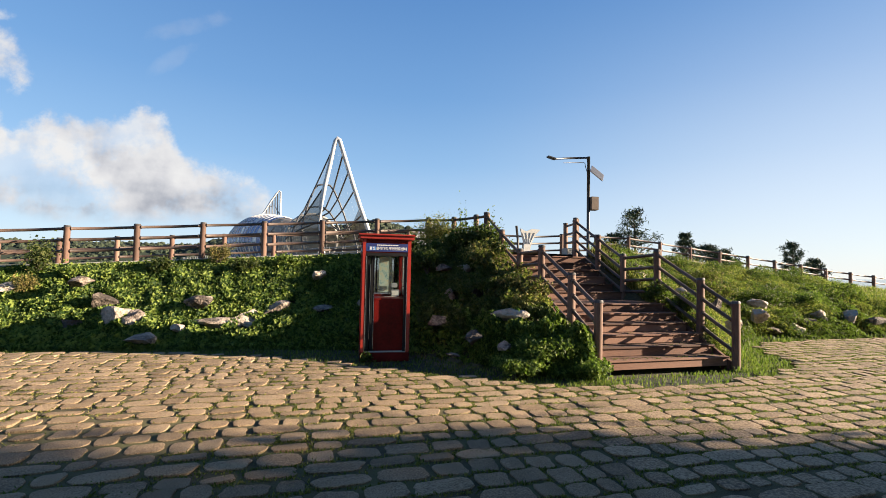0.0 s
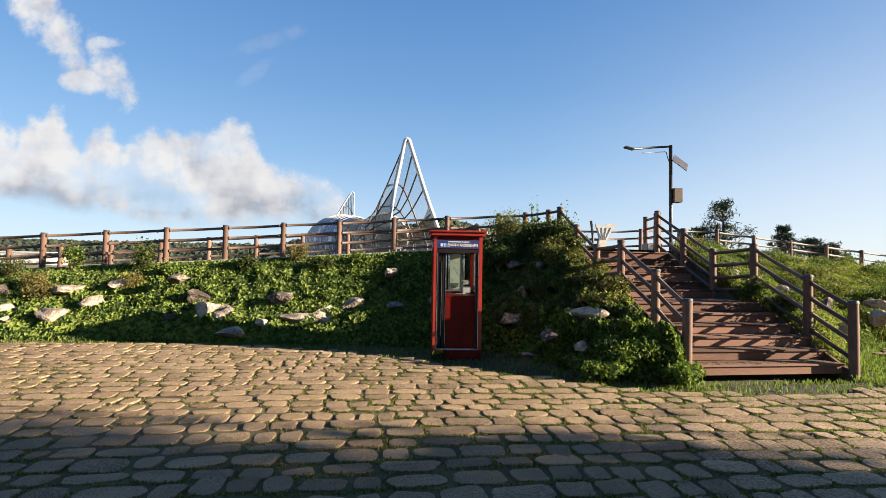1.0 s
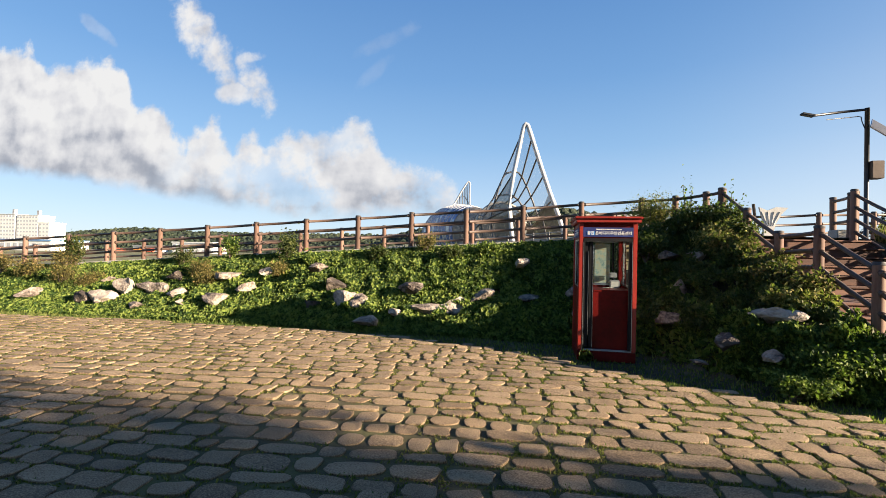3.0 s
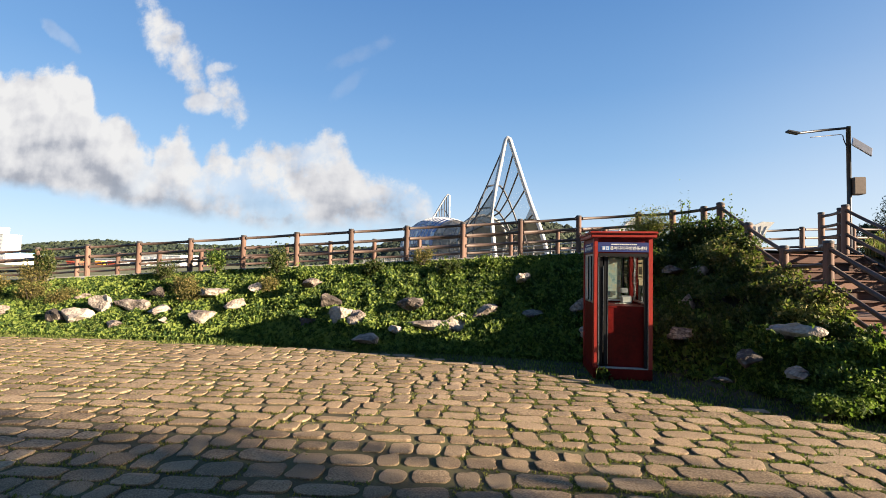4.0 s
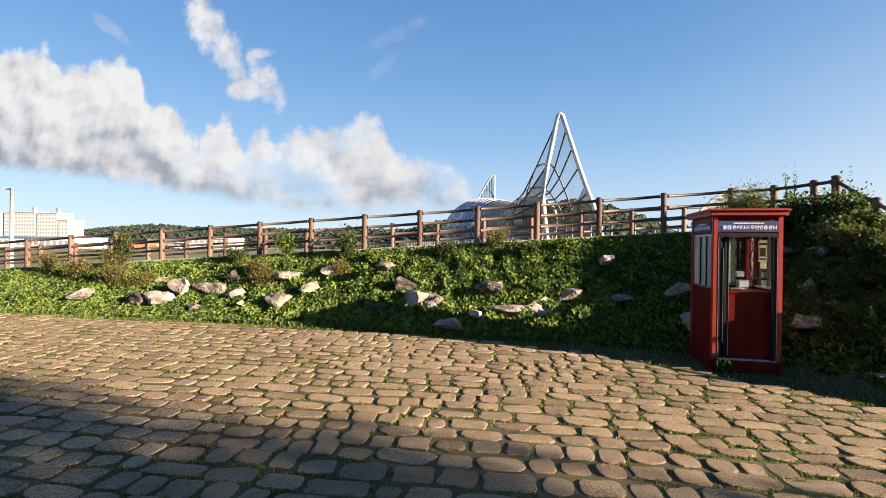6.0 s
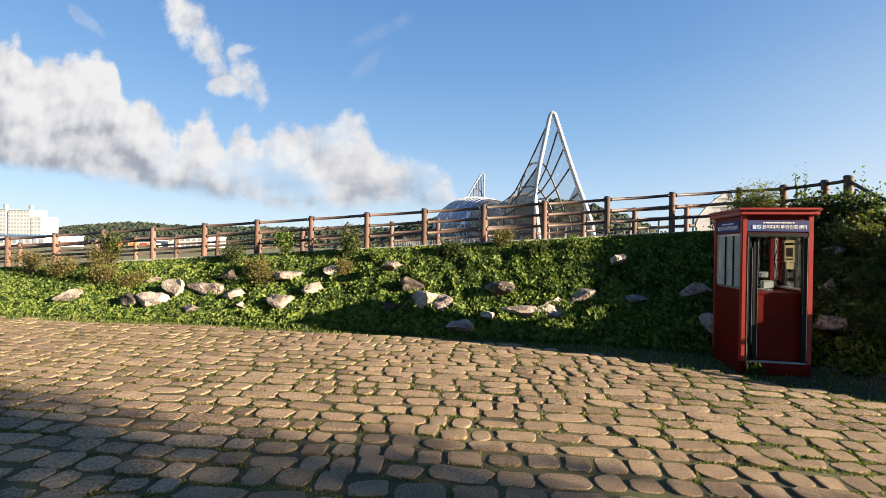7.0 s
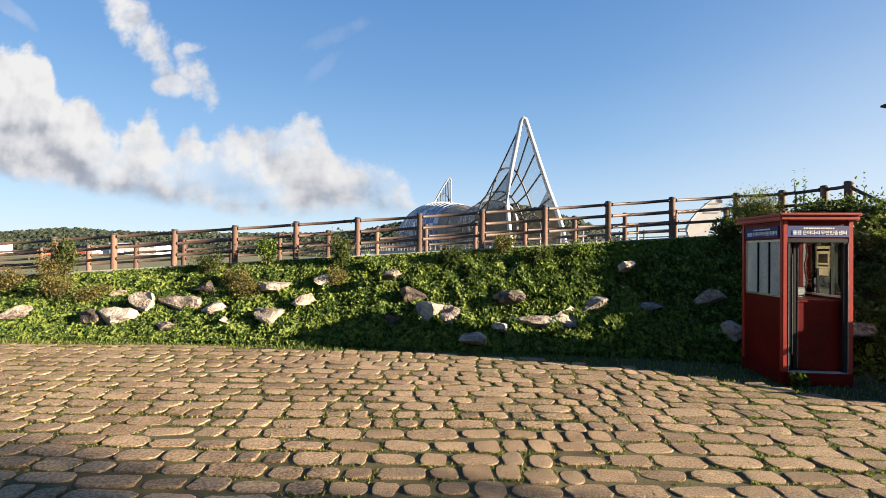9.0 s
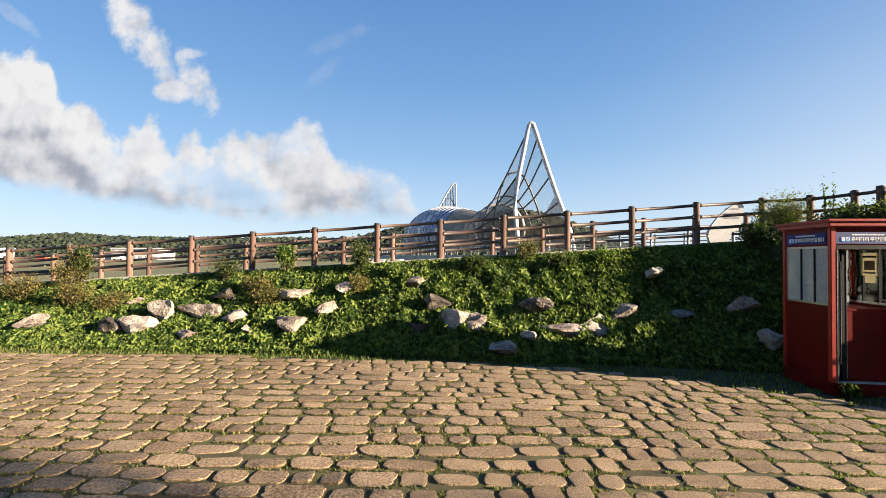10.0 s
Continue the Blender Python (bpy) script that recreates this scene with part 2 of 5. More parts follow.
M_CONCRETE = material("kerb_concrete", [(0.27, 0.26, 0.23), (0.38, 0.36, 0.32), (0.47, 0.45, 0.4)], 1.5, 35, 0.9, bump=0.5, depth=0.01)
M_WALKWAY = material("walkway_surface", [(0.22, 0.2, 0.17), (0.32, 0.29, 0.25)], 1.5, 35, 0.9)
M_RED = material("booth_red_paint", [(0.07, 0.003, 0.002), (0.105, 0.004, 0.003), (0.145, 0.007, 0.005)], 2.5, 25, 0.45, bump=0.12, depth=0.004, spec=0.15)
# posts and roof get a brighter red: their sunlight is put into the colour
M_RED_TRIM_LIT = material("booth_red_trim_lit", [(0.24, 0.016, 0.009), (0.35, 0.028, 0.016)], 3, 30, 0.42, bump=0.1, depth=0.003)
M_BLACK = material("black_aluminium", [(0.006, 0.006, 0.007), (0.014, 0.014, 0.015)], 4, 40, 0.6, spec=0.2)
M_STEEL = material("brushed_steel", [(0.45, 0.45, 0.46), (0.62, 0.62, 0.63)], 3, 60, 0.3, metal=0.9)
M_BLUE = material("sign_blue", [(0.006, 0.016, 0.10), (0.011, 0.026, 0.15)], 3, 30, 0.65)
M_BLUE_LIGHT = material("sign_light_blue", [(0.03, 0.18, 0.55), (0.05, 0.25, 0.65)], 3, 30, 0.4)
M_WHITE = material("white_paint", [(0.66, 0.66, 0.64), (0.8, 0.8, 0.78)], 2, 30, 0.5, bump=0.1)
M_PAPER = material("paper_white", [(0.5, 0.49, 0.45), (0.62, 0.6, 0.56)], 5, 40, 0.7, bump=0)
M_MAP = material("map_poster", [(0.10, 0.21, 0.23), (0.32, 0.40, 0.36), (0.42, 0.33, 0.18)], 11, 40, 0.5, bump=0)
M_BEIGE = material("notice_beige", [(0.5, 0.42, 0.28), (0.66, 0.58, 0.42)], 8, 40, 0.6, bump=0, through=0.4, tint=(0.8, 0.76, 0.66))
M_GREY = material("grey_plastic", [(0.24, 0.25, 0.26), (0.36, 0.37, 0.38)], 5, 40, 0.5)
M_GLASS = clear_glass("booth_glass")
# pale grey to yellowish pane, partly see-through
M_PALE_PANE = material("pale_pane", [(0.3, 0.33, 0.33), (0.42, 0.44, 0.42), (0.5, 0.47, 0.36)], 4, 30, 0.3, alpha=0.72, bump=0)
M_RAILING = material("bridge_railing_grey", [(0.2, 0.2, 0.2), (0.3, 0.3, 0.29)], 1, 12, 0.5)
M_TUBE = material("sculpture_white_tube", [(0.42, 0.42, 0.42), (0.5, 0.5, 0.5)], 1, 20, 0.35, bump=0.05)
M_RIB = material("sculpture_grey_rib", [(0.06, 0.06, 0.065), (0.11, 0.11, 0.115)], 1, 20, 0.45, bump=0.05)
M_HOOP = material("sculpture_pale_hoop", [(0.26, 0.25, 0.23), (0.34, 0.33, 0.31)], 1, 20, 0.5, bump=0.05)
M_NET = material("sculpture_mesh_panel", [(0.13, 0.108, 0.078), (0.19, 0.16, 0.12)], 1, 12, 0.5, alpha=0.72, bump=0)
M_NET_PALE = material("sculpture_pale_panel", [(0.28, 0.27, 0.25), (0.36, 0.35, 0.33)], 1, 12, 0.5, alpha=0.16, bump=0)
M_SCALE = material("sculpture_blue_panel", [(0.035, 0.085, 0.24), (0.08, 0.17, 0.38)], 0.5, 6, 0.25, metal=0.1, alpha=0.85, bump=0)
M_SCALE_PALE = material("sculpture_silver_panel", [(0.45, 0.48, 0.52), (0.6, 0.62, 0.65)], 0.5, 6, 0.25, metal=0.3, alpha=0.8, bump=0)
M_DARKMETAL = material("lamp_dark_steel", [(0.03, 0.03, 0.032), (0.055, 0.055, 0.058)], 3, 30, 0.45, metal=0.5)
M_PANEL = material("solar_cell", [(0.012, 0.016, 0.03), (0.02, 0.026, 0.045)], 6, 30, 0.5, bump=0)
M_BOX = material("control_box_brown", [(0.11, 0.075, 0.05), (0.16, 0.11, 0.08)], 5, 40, 0.55)
M_PINE = material("pine_needles", [(0.012, 0.03, 0.012), (0.03, 0.055, 0.02), (0.05, 0.085, 0.03)], 1.2, 8, 0.7, bump=0, island=0.5)
M_WOODS = material("far_woods", [(0.012, 0.022, 0.012), (0.022, 0.034, 0.016), (0.036, 0.046, 0.022)], 0.02, 0.12, 0.95, bump=0, island=0.5)
M_FIELD = material("dry_river_meadow", [(0.065, 0.075, 0.024), (0.11, 0.11, 0.04), (0.16, 0.15, 0.065)], 0.05, 0.7, 0.95, bump=0)
M_HILL = material("hill_forest_floor", [(0.012, 0.022, 0.012), (0.022, 0.034, 0.017)], 0.01, 0.1, 0.95, bump=0)
# distance haze is put into this hill's pale blue colour
M_FAR_HILL = material("hazy_far_hill", [(0.10, 0.14, 0.18), (0.13, 0.17, 0.21)], 0.005, 0.03, 0.95, bump=0)
M_FACADE = material("white_facade", [(0.66, 0.65, 0.62), (0.78, 0.77, 0.74)], 0.05, 0.6, 0.8, bump=0)
M_FACADE_GREY = material("grey_facade", [(0.25, 0.26, 0.28), (0.34, 0.35, 0.36)], 0.05, 0.6, 0.8, bump=0)
M_WINDOW = material("far_window_glass", [(0.4, 0.41, 0.43), (0.5, 0.51, 0.52)], 0.2, 1, 0.2, bump=0)
M_ROOF_BLUE = material("blue_roof_sheet", [(0.10, 0.25, 0.5), (0.16, 0.33, 0.6)], 0.1, 1, 0.5, bump=0)
M_ORANGE = material("orange_truck_paint", [(0.75, 0.28, 0.03), (0.85, 0.38, 0.05)], 0.5, 3, 0.4, bump=0)
M_BRICKRED = material("red_container_paint", [(0.5, 0.08, 0.04), (0.6, 0.12, 0.06)], 0.5, 3, 0.5, bump=0)


# ---------------------------------------------------------------- mesh helpers
def part(name, bm, mat, parent=None, label="", smooth=False):
    """Links a bmesh as one mesh object, under a thing where one is given."""
    me = bpy.data.meshes.new(name)
    bm.normal_update()
    if smooth:
        for f in bm.faces:
            f.smooth = True
    bm.to_mesh(me)
    bm.free()
    me.materials.append(mat)
    ob = new(name, me)
    ob.parent = parent
    if label:
        tagged(ob, label)
    return ob


def thing(name, place, label, category, group="", turn=0.0):
    ob = new(name)
    ob.matrix_world = pose(*place, 0, 0, turn)
    ob.empty_display_size = 0.2
    return tagged(ob, label, category, group)


def box(bm, x0, x1, y0, y1, z0, z1, bevel=0.0):
    r = bmesh.ops.create_cube(bm, size=1.0, matrix=Matrix.Translation(((x0 + x1) / 2, (y0 + y1) / 2, (z0 + z1) / 2)) @ Matrix.Diagonal((x1 - x0, y1 - y0, z1 - z0, 1)))
    if bevel:
        es = list({e for v in r["verts"] for e in v.link_edges})
        bmesh.ops.bevel(bm, geom=es, offset=bevel, segments=2, affect="EDGES")
    return bm


def boxes(*rows, bevel=0.0):
    bm = bmesh.new()
    for row in rows:
        box(bm, *row, bevel=bevel)
    return bm


def tube(bm, pts, r, seg=8, cap=True, closed=False, radii=None):
    """A round tube along points."""
    pts = [Vector(p) for p in pts]
    n = len(pts)
    rings = []
    for i, p in enumerate(pts):
        a = pts[(i - 1) % n] if (i or closed) else p
        b = pts[(i + 1) % n] if (i < n - 1 or closed) else p
        t = (b - a).normalized()
        side = t.cross(Vector((0, 0, 1)))
        if side.length < 1e-3:
            side = Vector((1, 0, 0))
        side.normalize()
        up = side.cross(t)
        rr = radii[i] if radii else r
        rings.append([bm.verts.new(p + rr * (math.cos(2 * math.pi * k / seg) * side + math.sin(2 * math.pi * k / seg) * up)) for k in range(seg)])
    for i in range(n if closed else n - 1):
        a, b = rings[i], rings[(i + 1) % n]
        for k in range(seg):
            f = bm.faces.new((a[k], a[(k + 1) % seg], b[(k + 1) % seg], b[k]))
            f.smooth = True
    if cap and not closed:
        bm.faces.new(rings[0])
        bm.faces.new(rings[-1][::-1])
    return bm


def soup(name, verts, faces, mat, kind="", label="", category="", parent=None, smooth=False):
    """A joined mesh out of arrays."""
    me = bpy.data.meshes.new(name)
    me.from_pydata(verts if isinstance(verts, list) else verts.tolist(), [], faces if isinstance(faces, list) else faces.tolist())
    if smooth:
        me.polygons.foreach_set("use_smooth", [True] * len(me.polygons))
    me.materials.append(mat)
    ob = new(name, me)
    ob.parent = parent
    return tagged(ob, label, category, "", kind)


# ---------------------------------------------------------------- the lie of the land
# x -0.9 to 3.3 lies further forward: grass and dark soil stand for shade
EDGE_X = [-60, -12.2, -9.7, -6.6, -4.85, -2.8, -0.9, 1.0, 2.3, 3.3, 5.5, 7.0, 7.9, 8.6, 9.3, 11.5, 13.8, 60]
EDGE_Y = [7.0, 8.25, 8.45, 8.5, 8.6, 8.3, 7.4, 6.3, 5.55, 5.25, 5.45, 6.05, 6.7, 8.2, 9.1, 9.45, 9.7, 12.0]
FOOT_X = [-60, -12, -6, -2, 0.2, 1.0, 1.8, 2.6, 3.3, 4.5, 6.2, 6.6, 8.0, 9.3, 14, 60]
FOOT_Y = [7.9, 9.0, 9.25, 9.2, 9.0, 8.5, 7.2, 6.3, 6.0, 6.3, 6.6, 7.0, 8.4, 9.5, 10.1, 12.5]


def fence_y(x):
    return 11.66 + 0.0855 * (x + 12.09)


def bank_top(x):
    """Height of the walkway along the bank."""
    return np.interp(x, [-60, -30, -12.09, 2.6, 6.5, 7.5, 10.1, 22.2, 32, 60], [-0.1, 0.12, 1.29, 2.25, 2.16, 2.26, 2.32, 1.08, 0.3, 0.0])


def height(x, y):
    x, y = np.asarray(x, float), np.asarray(y, float)
    foot = np.interp(x, FOOT_X, FOOT_Y)
    top = np.interp(x, [-60, 1.5, 2.6, 6.5, 9.0, 60], [fence_y(-60) - 0.2, fence_y(1.5) - 0.2, 11.2, 11.9, 15.6, 20.2])
    power = np.interp(x, [-60, -1.5, 1.5, 6, 60], [1.35, 1.25, 0.8, 0.95, 1.0])
    f = np.clip((y - foot) / (top - foot), 0, 1)
    h = bank_top(x) * f ** power
    # under the stairs the ground follows the flights
    v = (y - 6.3 - 0.11 * (x - 3.5))
    flight = np.interp(v, [-0.3, 0.0, 1.9, 3.0, 5.0, 5.4], [0.0, -0.12, 0.75, 0.8, 1.8, 2.0])
    s = (x - 3.5 + 0.11 * (y - 6.3))
    inside = np.clip(np.minimum(s + 0.12, 2.92 - s) / 0.15, 0, 1)
    h = np.where(inside > 0, h * (1 - inside) + np.minimum(h, flight) * inside, h)
    # behind the walkway the land falls to the river plain
    behind = fence_y(x) + 3.9
    h = np.where(y > behind, h * np.clip(1 - (y - behind) / 7.0, 0, 1) - 0.6 * np.clip((y - behind) / 9.0, 0, 1), h)
    return h

# ---------------------------------------------------------------- setting
gx = np.concatenate([[-3000, -1200, -500, -200, -110, -75, -55], np.arange(-44, 34, 0.3), [40, 55, 80, 130, 250, 600, 1500, 3000]])
gy = np.concatenate([[-800, -300, -120, -60, -35, -20, -10, -5, 0, 3], np.arange(5, 18.5, 0.2), [19.5, 21, 23, 26, 32, 45, 70, 120, 250, 600, 1500, 4000]])
GX, GY = np.meshgrid(gx, gy)
GZ = height(GX, GY)
rough = np.array([noise.noise((x * 0.9, y * 0.9, 3)) for x, y in zip(GX.ravel(), GY.ravel())]).reshape(GX.shape)
GZ = GZ - 0.06 + rough * 0.07 * (GZ > 0.05) * (GY < 12)
nx, ny = len(gx), len(gy)
idx = np.arange(nx * ny).reshape(ny, nx)
faces = np.stack([idx[:-1, :-1], idx[:-1, 1:], idx[1:, 1:], idx[1:, :-1]], -1).reshape(-1, 4)
soup("ground", np.stack([GX.ravel(), GY.ravel(), GZ.ravel()], -1), faces, M_SOIL, "structure",
     "grassy earth bank and flat river plain reaching the horizon", "ground", smooth=True)

soup("water", [(16, 42, -0.3), (2600, 42, -0.3), (2600, 3900, -0.3), (60, 3900, -0.3)], [(0, 1, 2, 3)], material("sea_water", [(0.02, 0.045, 0.06), (0.03, 0.06, 0.075)], 0.05, 0.6, 0.12, bump=0.3, depth=0.1),
     "structure", "calm bright sea beyond the walkway", "water")

soup("meadow", [(-420, 24, -0.52), (14, 30, -0.52), (40, 300, -0.52), (-600, 330, -0.52)], [(0, 1, 2, 3)], M_FIELD, "structure", "flat olive-brown river meadow behind the walkway", "meadow")

# joint bed of the paving
bx = np.arange(-44, 44, 0.4)
be = np.interp(bx, EDGE_X, EDGE_Y) + np.array([0.25 * noise.noise((x * 1.7, 0, 0)) for x in bx])
bed_v = [(x, -14.0, -0.011) for x in bx] + [(x, e, -0.011) for x, e in zip(bx, be)]
nb = len(bx)
bed_f = [(i, i + 1, nb + i + 1, nb + i) for i in range(nb - 1)]
pavement = soup("pavement", bed_v, bed_f, M_JOINT, "structure", "old granite paving with worn rounded stones and weedy joints", "pavement")

# kerb and deck of the raised walkway
kerb = bmesh.new()
for y_off, z_off, wide in ((0.0, 0.0, 0.17), (3.1, -0.05, 0.15)):
    xs = list(np.arange(-40, 2.3, 1.5)) + [2.3]
    prev = None
    for x in xs:
        y, z = fence_y(x) + y_off, float(bank_top(x)) + z_off
        ring = [kerb.verts.new(p) for p in ((x, y - wide, z - 0.5), (x, y - wide, z), (x, y + wide, z), (x, y + wide, z - 0.5))]
        if prev:
            for k in range(3):
                kerb.faces.new((prev[k], ring[k], ring[k + 1], prev[k + 1]))
        prev = ring
tagged(part("kerb", kerb, M_CONCRETE), "pale concrete kerb under the walkway fence", "kerb", "", "structure")
deck = bmesh.new()
prev = None
for x in list(np.arange(-40, 2.3, 1.5)) + [2.3, 3.2, 6.5, 8, 10, 12, 16, 20, 24, 30, 40]:
    z = float(bank_top(x)) - 0.03
    ring = [deck.verts.new((x, fence_y(x) + 0.17 if x < 2.4 else (11.9 if x < 7 else 15.45 + 0.09 * (x - 9)), z)), deck.verts.new((x, fence_y(x) + 2.98, z - 0.02))]
    if prev:
        deck.faces.new((prev[0], ring[0], ring[1], prev[1]))
    prev = ring
tagged(part("walkway", deck, M_WALKWAY), "raised pale walkway along the top of the bank", "walkway", "", "structure")


# ---------------------------------------------------------------- fences
def post_mesh(h, r=0.072, seg=12):
    bm = bmesh.new()
    tube(bm, [(0, 0, -0.25), (0, 0, 0.05), (0, 0, h - 0.03), (0, 0, h - 0.008), (0, 0, h)], r, seg, radii=[r, r, r * 0.97, r * 0.97, r * 0.8])
    me = bpy.data.meshes.new("post")
    bm.to_mesh(me)
    bm.free()
    me.materials.append(M_POST)
    return me


def cap_mesh(r=0.072):
    bm = bmesh.new()
    tube(bm, [(0, 0, -0.025), (0, 0, 0.012), (0, 0, 0.022)], r, 12, radii=[r * 1.04, r * 1.04, r * 0.8])
    me = bpy.data.meshes.new("cap")
    bm.to_mesh(me)
    bm.free()
    me.materials.append(M_CAP)
    return me


CAP = cap_mesh()


def fence(label, tops, tall, levels, rail_r=0.036, group="", skip=()):
    """A post and rail fence: tops are the post heads; levels are rail heights below a head."""
    root = thing("fence", (tops[0][0], tops[0][1], tops[0][2] - tall), label, "fence", group)
    o = Vector(root.location)
    me = post_mesh(tall)
    for p in tops:
        ob = new("post", me)
        ob.parent, ob.location = root, Vector(p) - o - Vector((0, 0, tall))
        ob.rotation_euler = (random.uniform(-0.012, 0.012), random.uniform(-0.012, 0.012), random.uniform(0, 6))
        c = new("cap", CAP)
        c.parent, c.location = ob, (0, 0, tall)
    for i, (a, b) in enumerate(zip(tops, tops[1:])):
        if i in skip:
            continue
        a, b = Vector(a) - o, Vector(b) - o
        for lv in levels:
            bm = bmesh.new()
            d = (b - a).normalized() * 0.05
            p, q = a + d - Vector((0, 0, lv + random.uniform(-.006, .006))), b - d - Vector((0, 0, lv + random.uniform(-.006, .006)))
            tube(bm, [p, p.lerp(q, 0.5) - Vector((0, 0, 0.008)), q], rail_r, 8)
            e = (q - p).normalized() * 0.05
            tube(bm, [p - e * 0.2, p + e], rail_r * 1.25, 8)
            tube(bm, [q - e, q + e * 0.2], rail_r * 1.25, 8)
            part("rail", bm, M_RAIL, root)
    return root


front_tops = [(-12.09 + 1.524 * i, fence_y(-12.09 + 1.524 * i), 2.185 + 0.1085 * i) for i in range(-13, 10)]
front_tops += [(2.27, 12.16, 3.13), (2.78, 11.6, 3.15), (2.97, 11.18, 3.16)]
fence("brown round post and rail fence along the walkway kerb", front_tops, 0.9, (0.065, 0.34, 0.62), group="walkway fences")
back_tops = [(-20.05 + 1.528 * i, fence_y(-20.05 + 1.528 * i) + 3.1, float(bank_top(-20.05 + 1.528 * i)) + 0.87) for i in range(-8, 36)]
fence("brown post and rail fence on the far side of the walkway", back_tops, 0.9, (0.065, 0.34, 0.62), group="walkway fences")

# ---------------------------------------------------------------- stairs
ST_O, ST_U, ST_W = Vector((3.52, 6.22, 0)), Vector((-0.11, 0.994, 0)), Vector((0.994, 0.11, 0))
ST_WIDE = 2.83


def st(s, v, z):
    return ST_O + ST_W * s + ST_U * v + Vector((0, 0, z))


stairs = tagged(new("staircase"), "weathered red-brown timber plank stairs up the bank with a landing", "staircase")
stairs.matrix_world = Matrix.Translation(ST_O) @ Matrix.Rotation(math.atan2(ST_W.y, ST_W.x), 4, "Z")


def plank(name, s0, s1, v0, v1, z0, z1):
    bm = bmesh.new()
    box(bm, s0, s1, v0, v1, z0, z1, bevel=0.006)
    return part(name, bm, M_DECK, stairs)


steps = [(0.08 + 0.315 * i, 0.167 * (i + 1)) for i in range(6)] + [(3.05 + 0.33 * i, 1.002 + 0.178 * (i + 1)) for i in range(6)]
for k, (v, z) in enumerate(steps):
    deep = 0.34 if k != 5 else 1.3
    if k == 11:
        deep = 0.9
    rise = 0.167 if k < 6 else 0.178
    plank("riser", 0.06, ST_WIDE - 0.06, v + 0.012, v + 0.035, z - rise + 0.002, z - 0.034)
    n = max(2, round(deep / 0.155))
    w = deep / n
    for j in range(n):
        plank("tread_plank", 0.03, ST_WIDE - 0.03, v - 0.02 + j * w, v - 0.02 + (j + 1) * w - 0.007, z - 0.032, z + random.uniform(-0.003, 0.003))
for s in (0.0, ST_WIDE - 0.05):
    bm = bmesh.new()
    prof = [(0.02, -0.1), (0.05, 0.10), (1.7, 0.95), (3.0, 0.95), (4.75, 2.0), (5.6, 2.0), (5.6, 1.6), (4.8, 1.55), (3.1, 0.6), (1.7, 0.6), (0.4, -0.1)]
    a = [bm.verts.new((s, v, z)) for v, z in prof]
    b = [bm.verts.new((s + 0.05, v, z)) for v, z in prof]
    bm.faces.new(a[::-1])
    bm.faces.new(b)
    for i in range(len(prof)):
        j = (i + 1) % len(prof)
        bm.faces.new((a[i], a[j], b[j], b[i]))
    part("stringer", bm, M_DECK, stairs)

rail_z = [1.16, 1.6, 2.15, 2.12, 2.63, 3.18]
left_tops = [tuple(st(0, v, z)) for v, z in zip((0, 0.805, 1.94, 2.95, 3.98, 5.0), rail_z)]
right_tops = [(6.345, 6.5, 1.15), (6.25, 7.28, 1.55), (6.12, 8.44, 2.15), (6.0, 9.59, 2.09), (5.88, 10.63, 2.63), (5.78, 11.75, 3.2)]
fence("brown stair railing with four sloping rails beside the shrubs", left_tops, 1.14, (0.09, 0.36, 0.63, 0.9), 0.036, "stair railings")
fence("brown stair railing with four rails beside the grass slope", right_tops, 1.14, (0.09, 0.36, 0.63, 0.9), 0.036, "stair railings")
fence("short return of brown railing at the head of the stairs", [(5.86, 11.86, 3.18), (6.02, 12.3, 3.2), (6.15, 13.2, 3.2)], 1.1, (0.09, 0.36, 0.63), 0.036, "stair railings")
footing = thing("footing_block", (6.12, 12.75, 2.12), "grey concrete footing block at the top of the stairs", "block")
part("block", boxes((-0.22, 0.22, -0.2, 0.2, 0, 0.26), bevel=0.02), M_CONCRETE, footing)

# ---------------------------------------------------------------- certification booth
BW, BD, BH = 0.885, 1.0, 2.2
booth = thing("booth", (-0.30, 7.62, 0.05), "red telephone-style booth with blue sign bands and open door", "booth", turn=1.2)
part("plinth", boxes((0.0, BW, 0.0, BD, -0.1, 0.07), bevel=0.012), M_RED, booth)
for x in (0.0, BW - 0.07):
    for y in (0.0, BD - 0.07):
        part("corner_post", boxes((x, x + 0.07, y, y + 0.07, 0.07, BH - 0.1), bevel=0.01), M_RED_TRIM_LIT, booth)
for name, row in (("side_panel", (0.015, 0.045, 0.07, BD - 0.07, 0.07, 1.06)), ("side_panel", (BW - 0.045, BW - 0.015, 0.07, BD - 0.07, 0.07, 1.06)),
                  ("back_panel", (0.07, BW - 0.07, BD - 0.045, BD - 0.015, 0.07, 1.06))):
    part(name, boxes(row, bevel=0.006), M_RED, booth)
# window belts
for side, row in ((0, (0.02, 0.05)), (1, (BW - 0.05, BW - 0.02))):
    w = part("side_window", boxes((row[0], row[1], 0.07, 0.095, 1.06, 1.85), (row[0], row[1], BD - 0.095, BD - 0.07, 1.06, 1.85),
                                  (row[0], row[1], 0.07, BD - 0.07, 1.06, 1.09), (row[0], row[1], 0.07, BD - 0.07, 1.82, 1.85)), M_STEEL, booth, "steel window frame")
    for y in (0.33, 0.60):
        part("glazing_bar", boxes((row[0] - 0.004, row[1] + 0.004, y, y + 0.022, 1.09, 1.82)), M_BLACK, w)
    part("pane", boxes((row[0] + 0.012, row[0] + 0.018, 0.095, BD - 0.095, 1.09, 1.82)), M_PALE_PANE if side == 0 else M_GLASS, w)
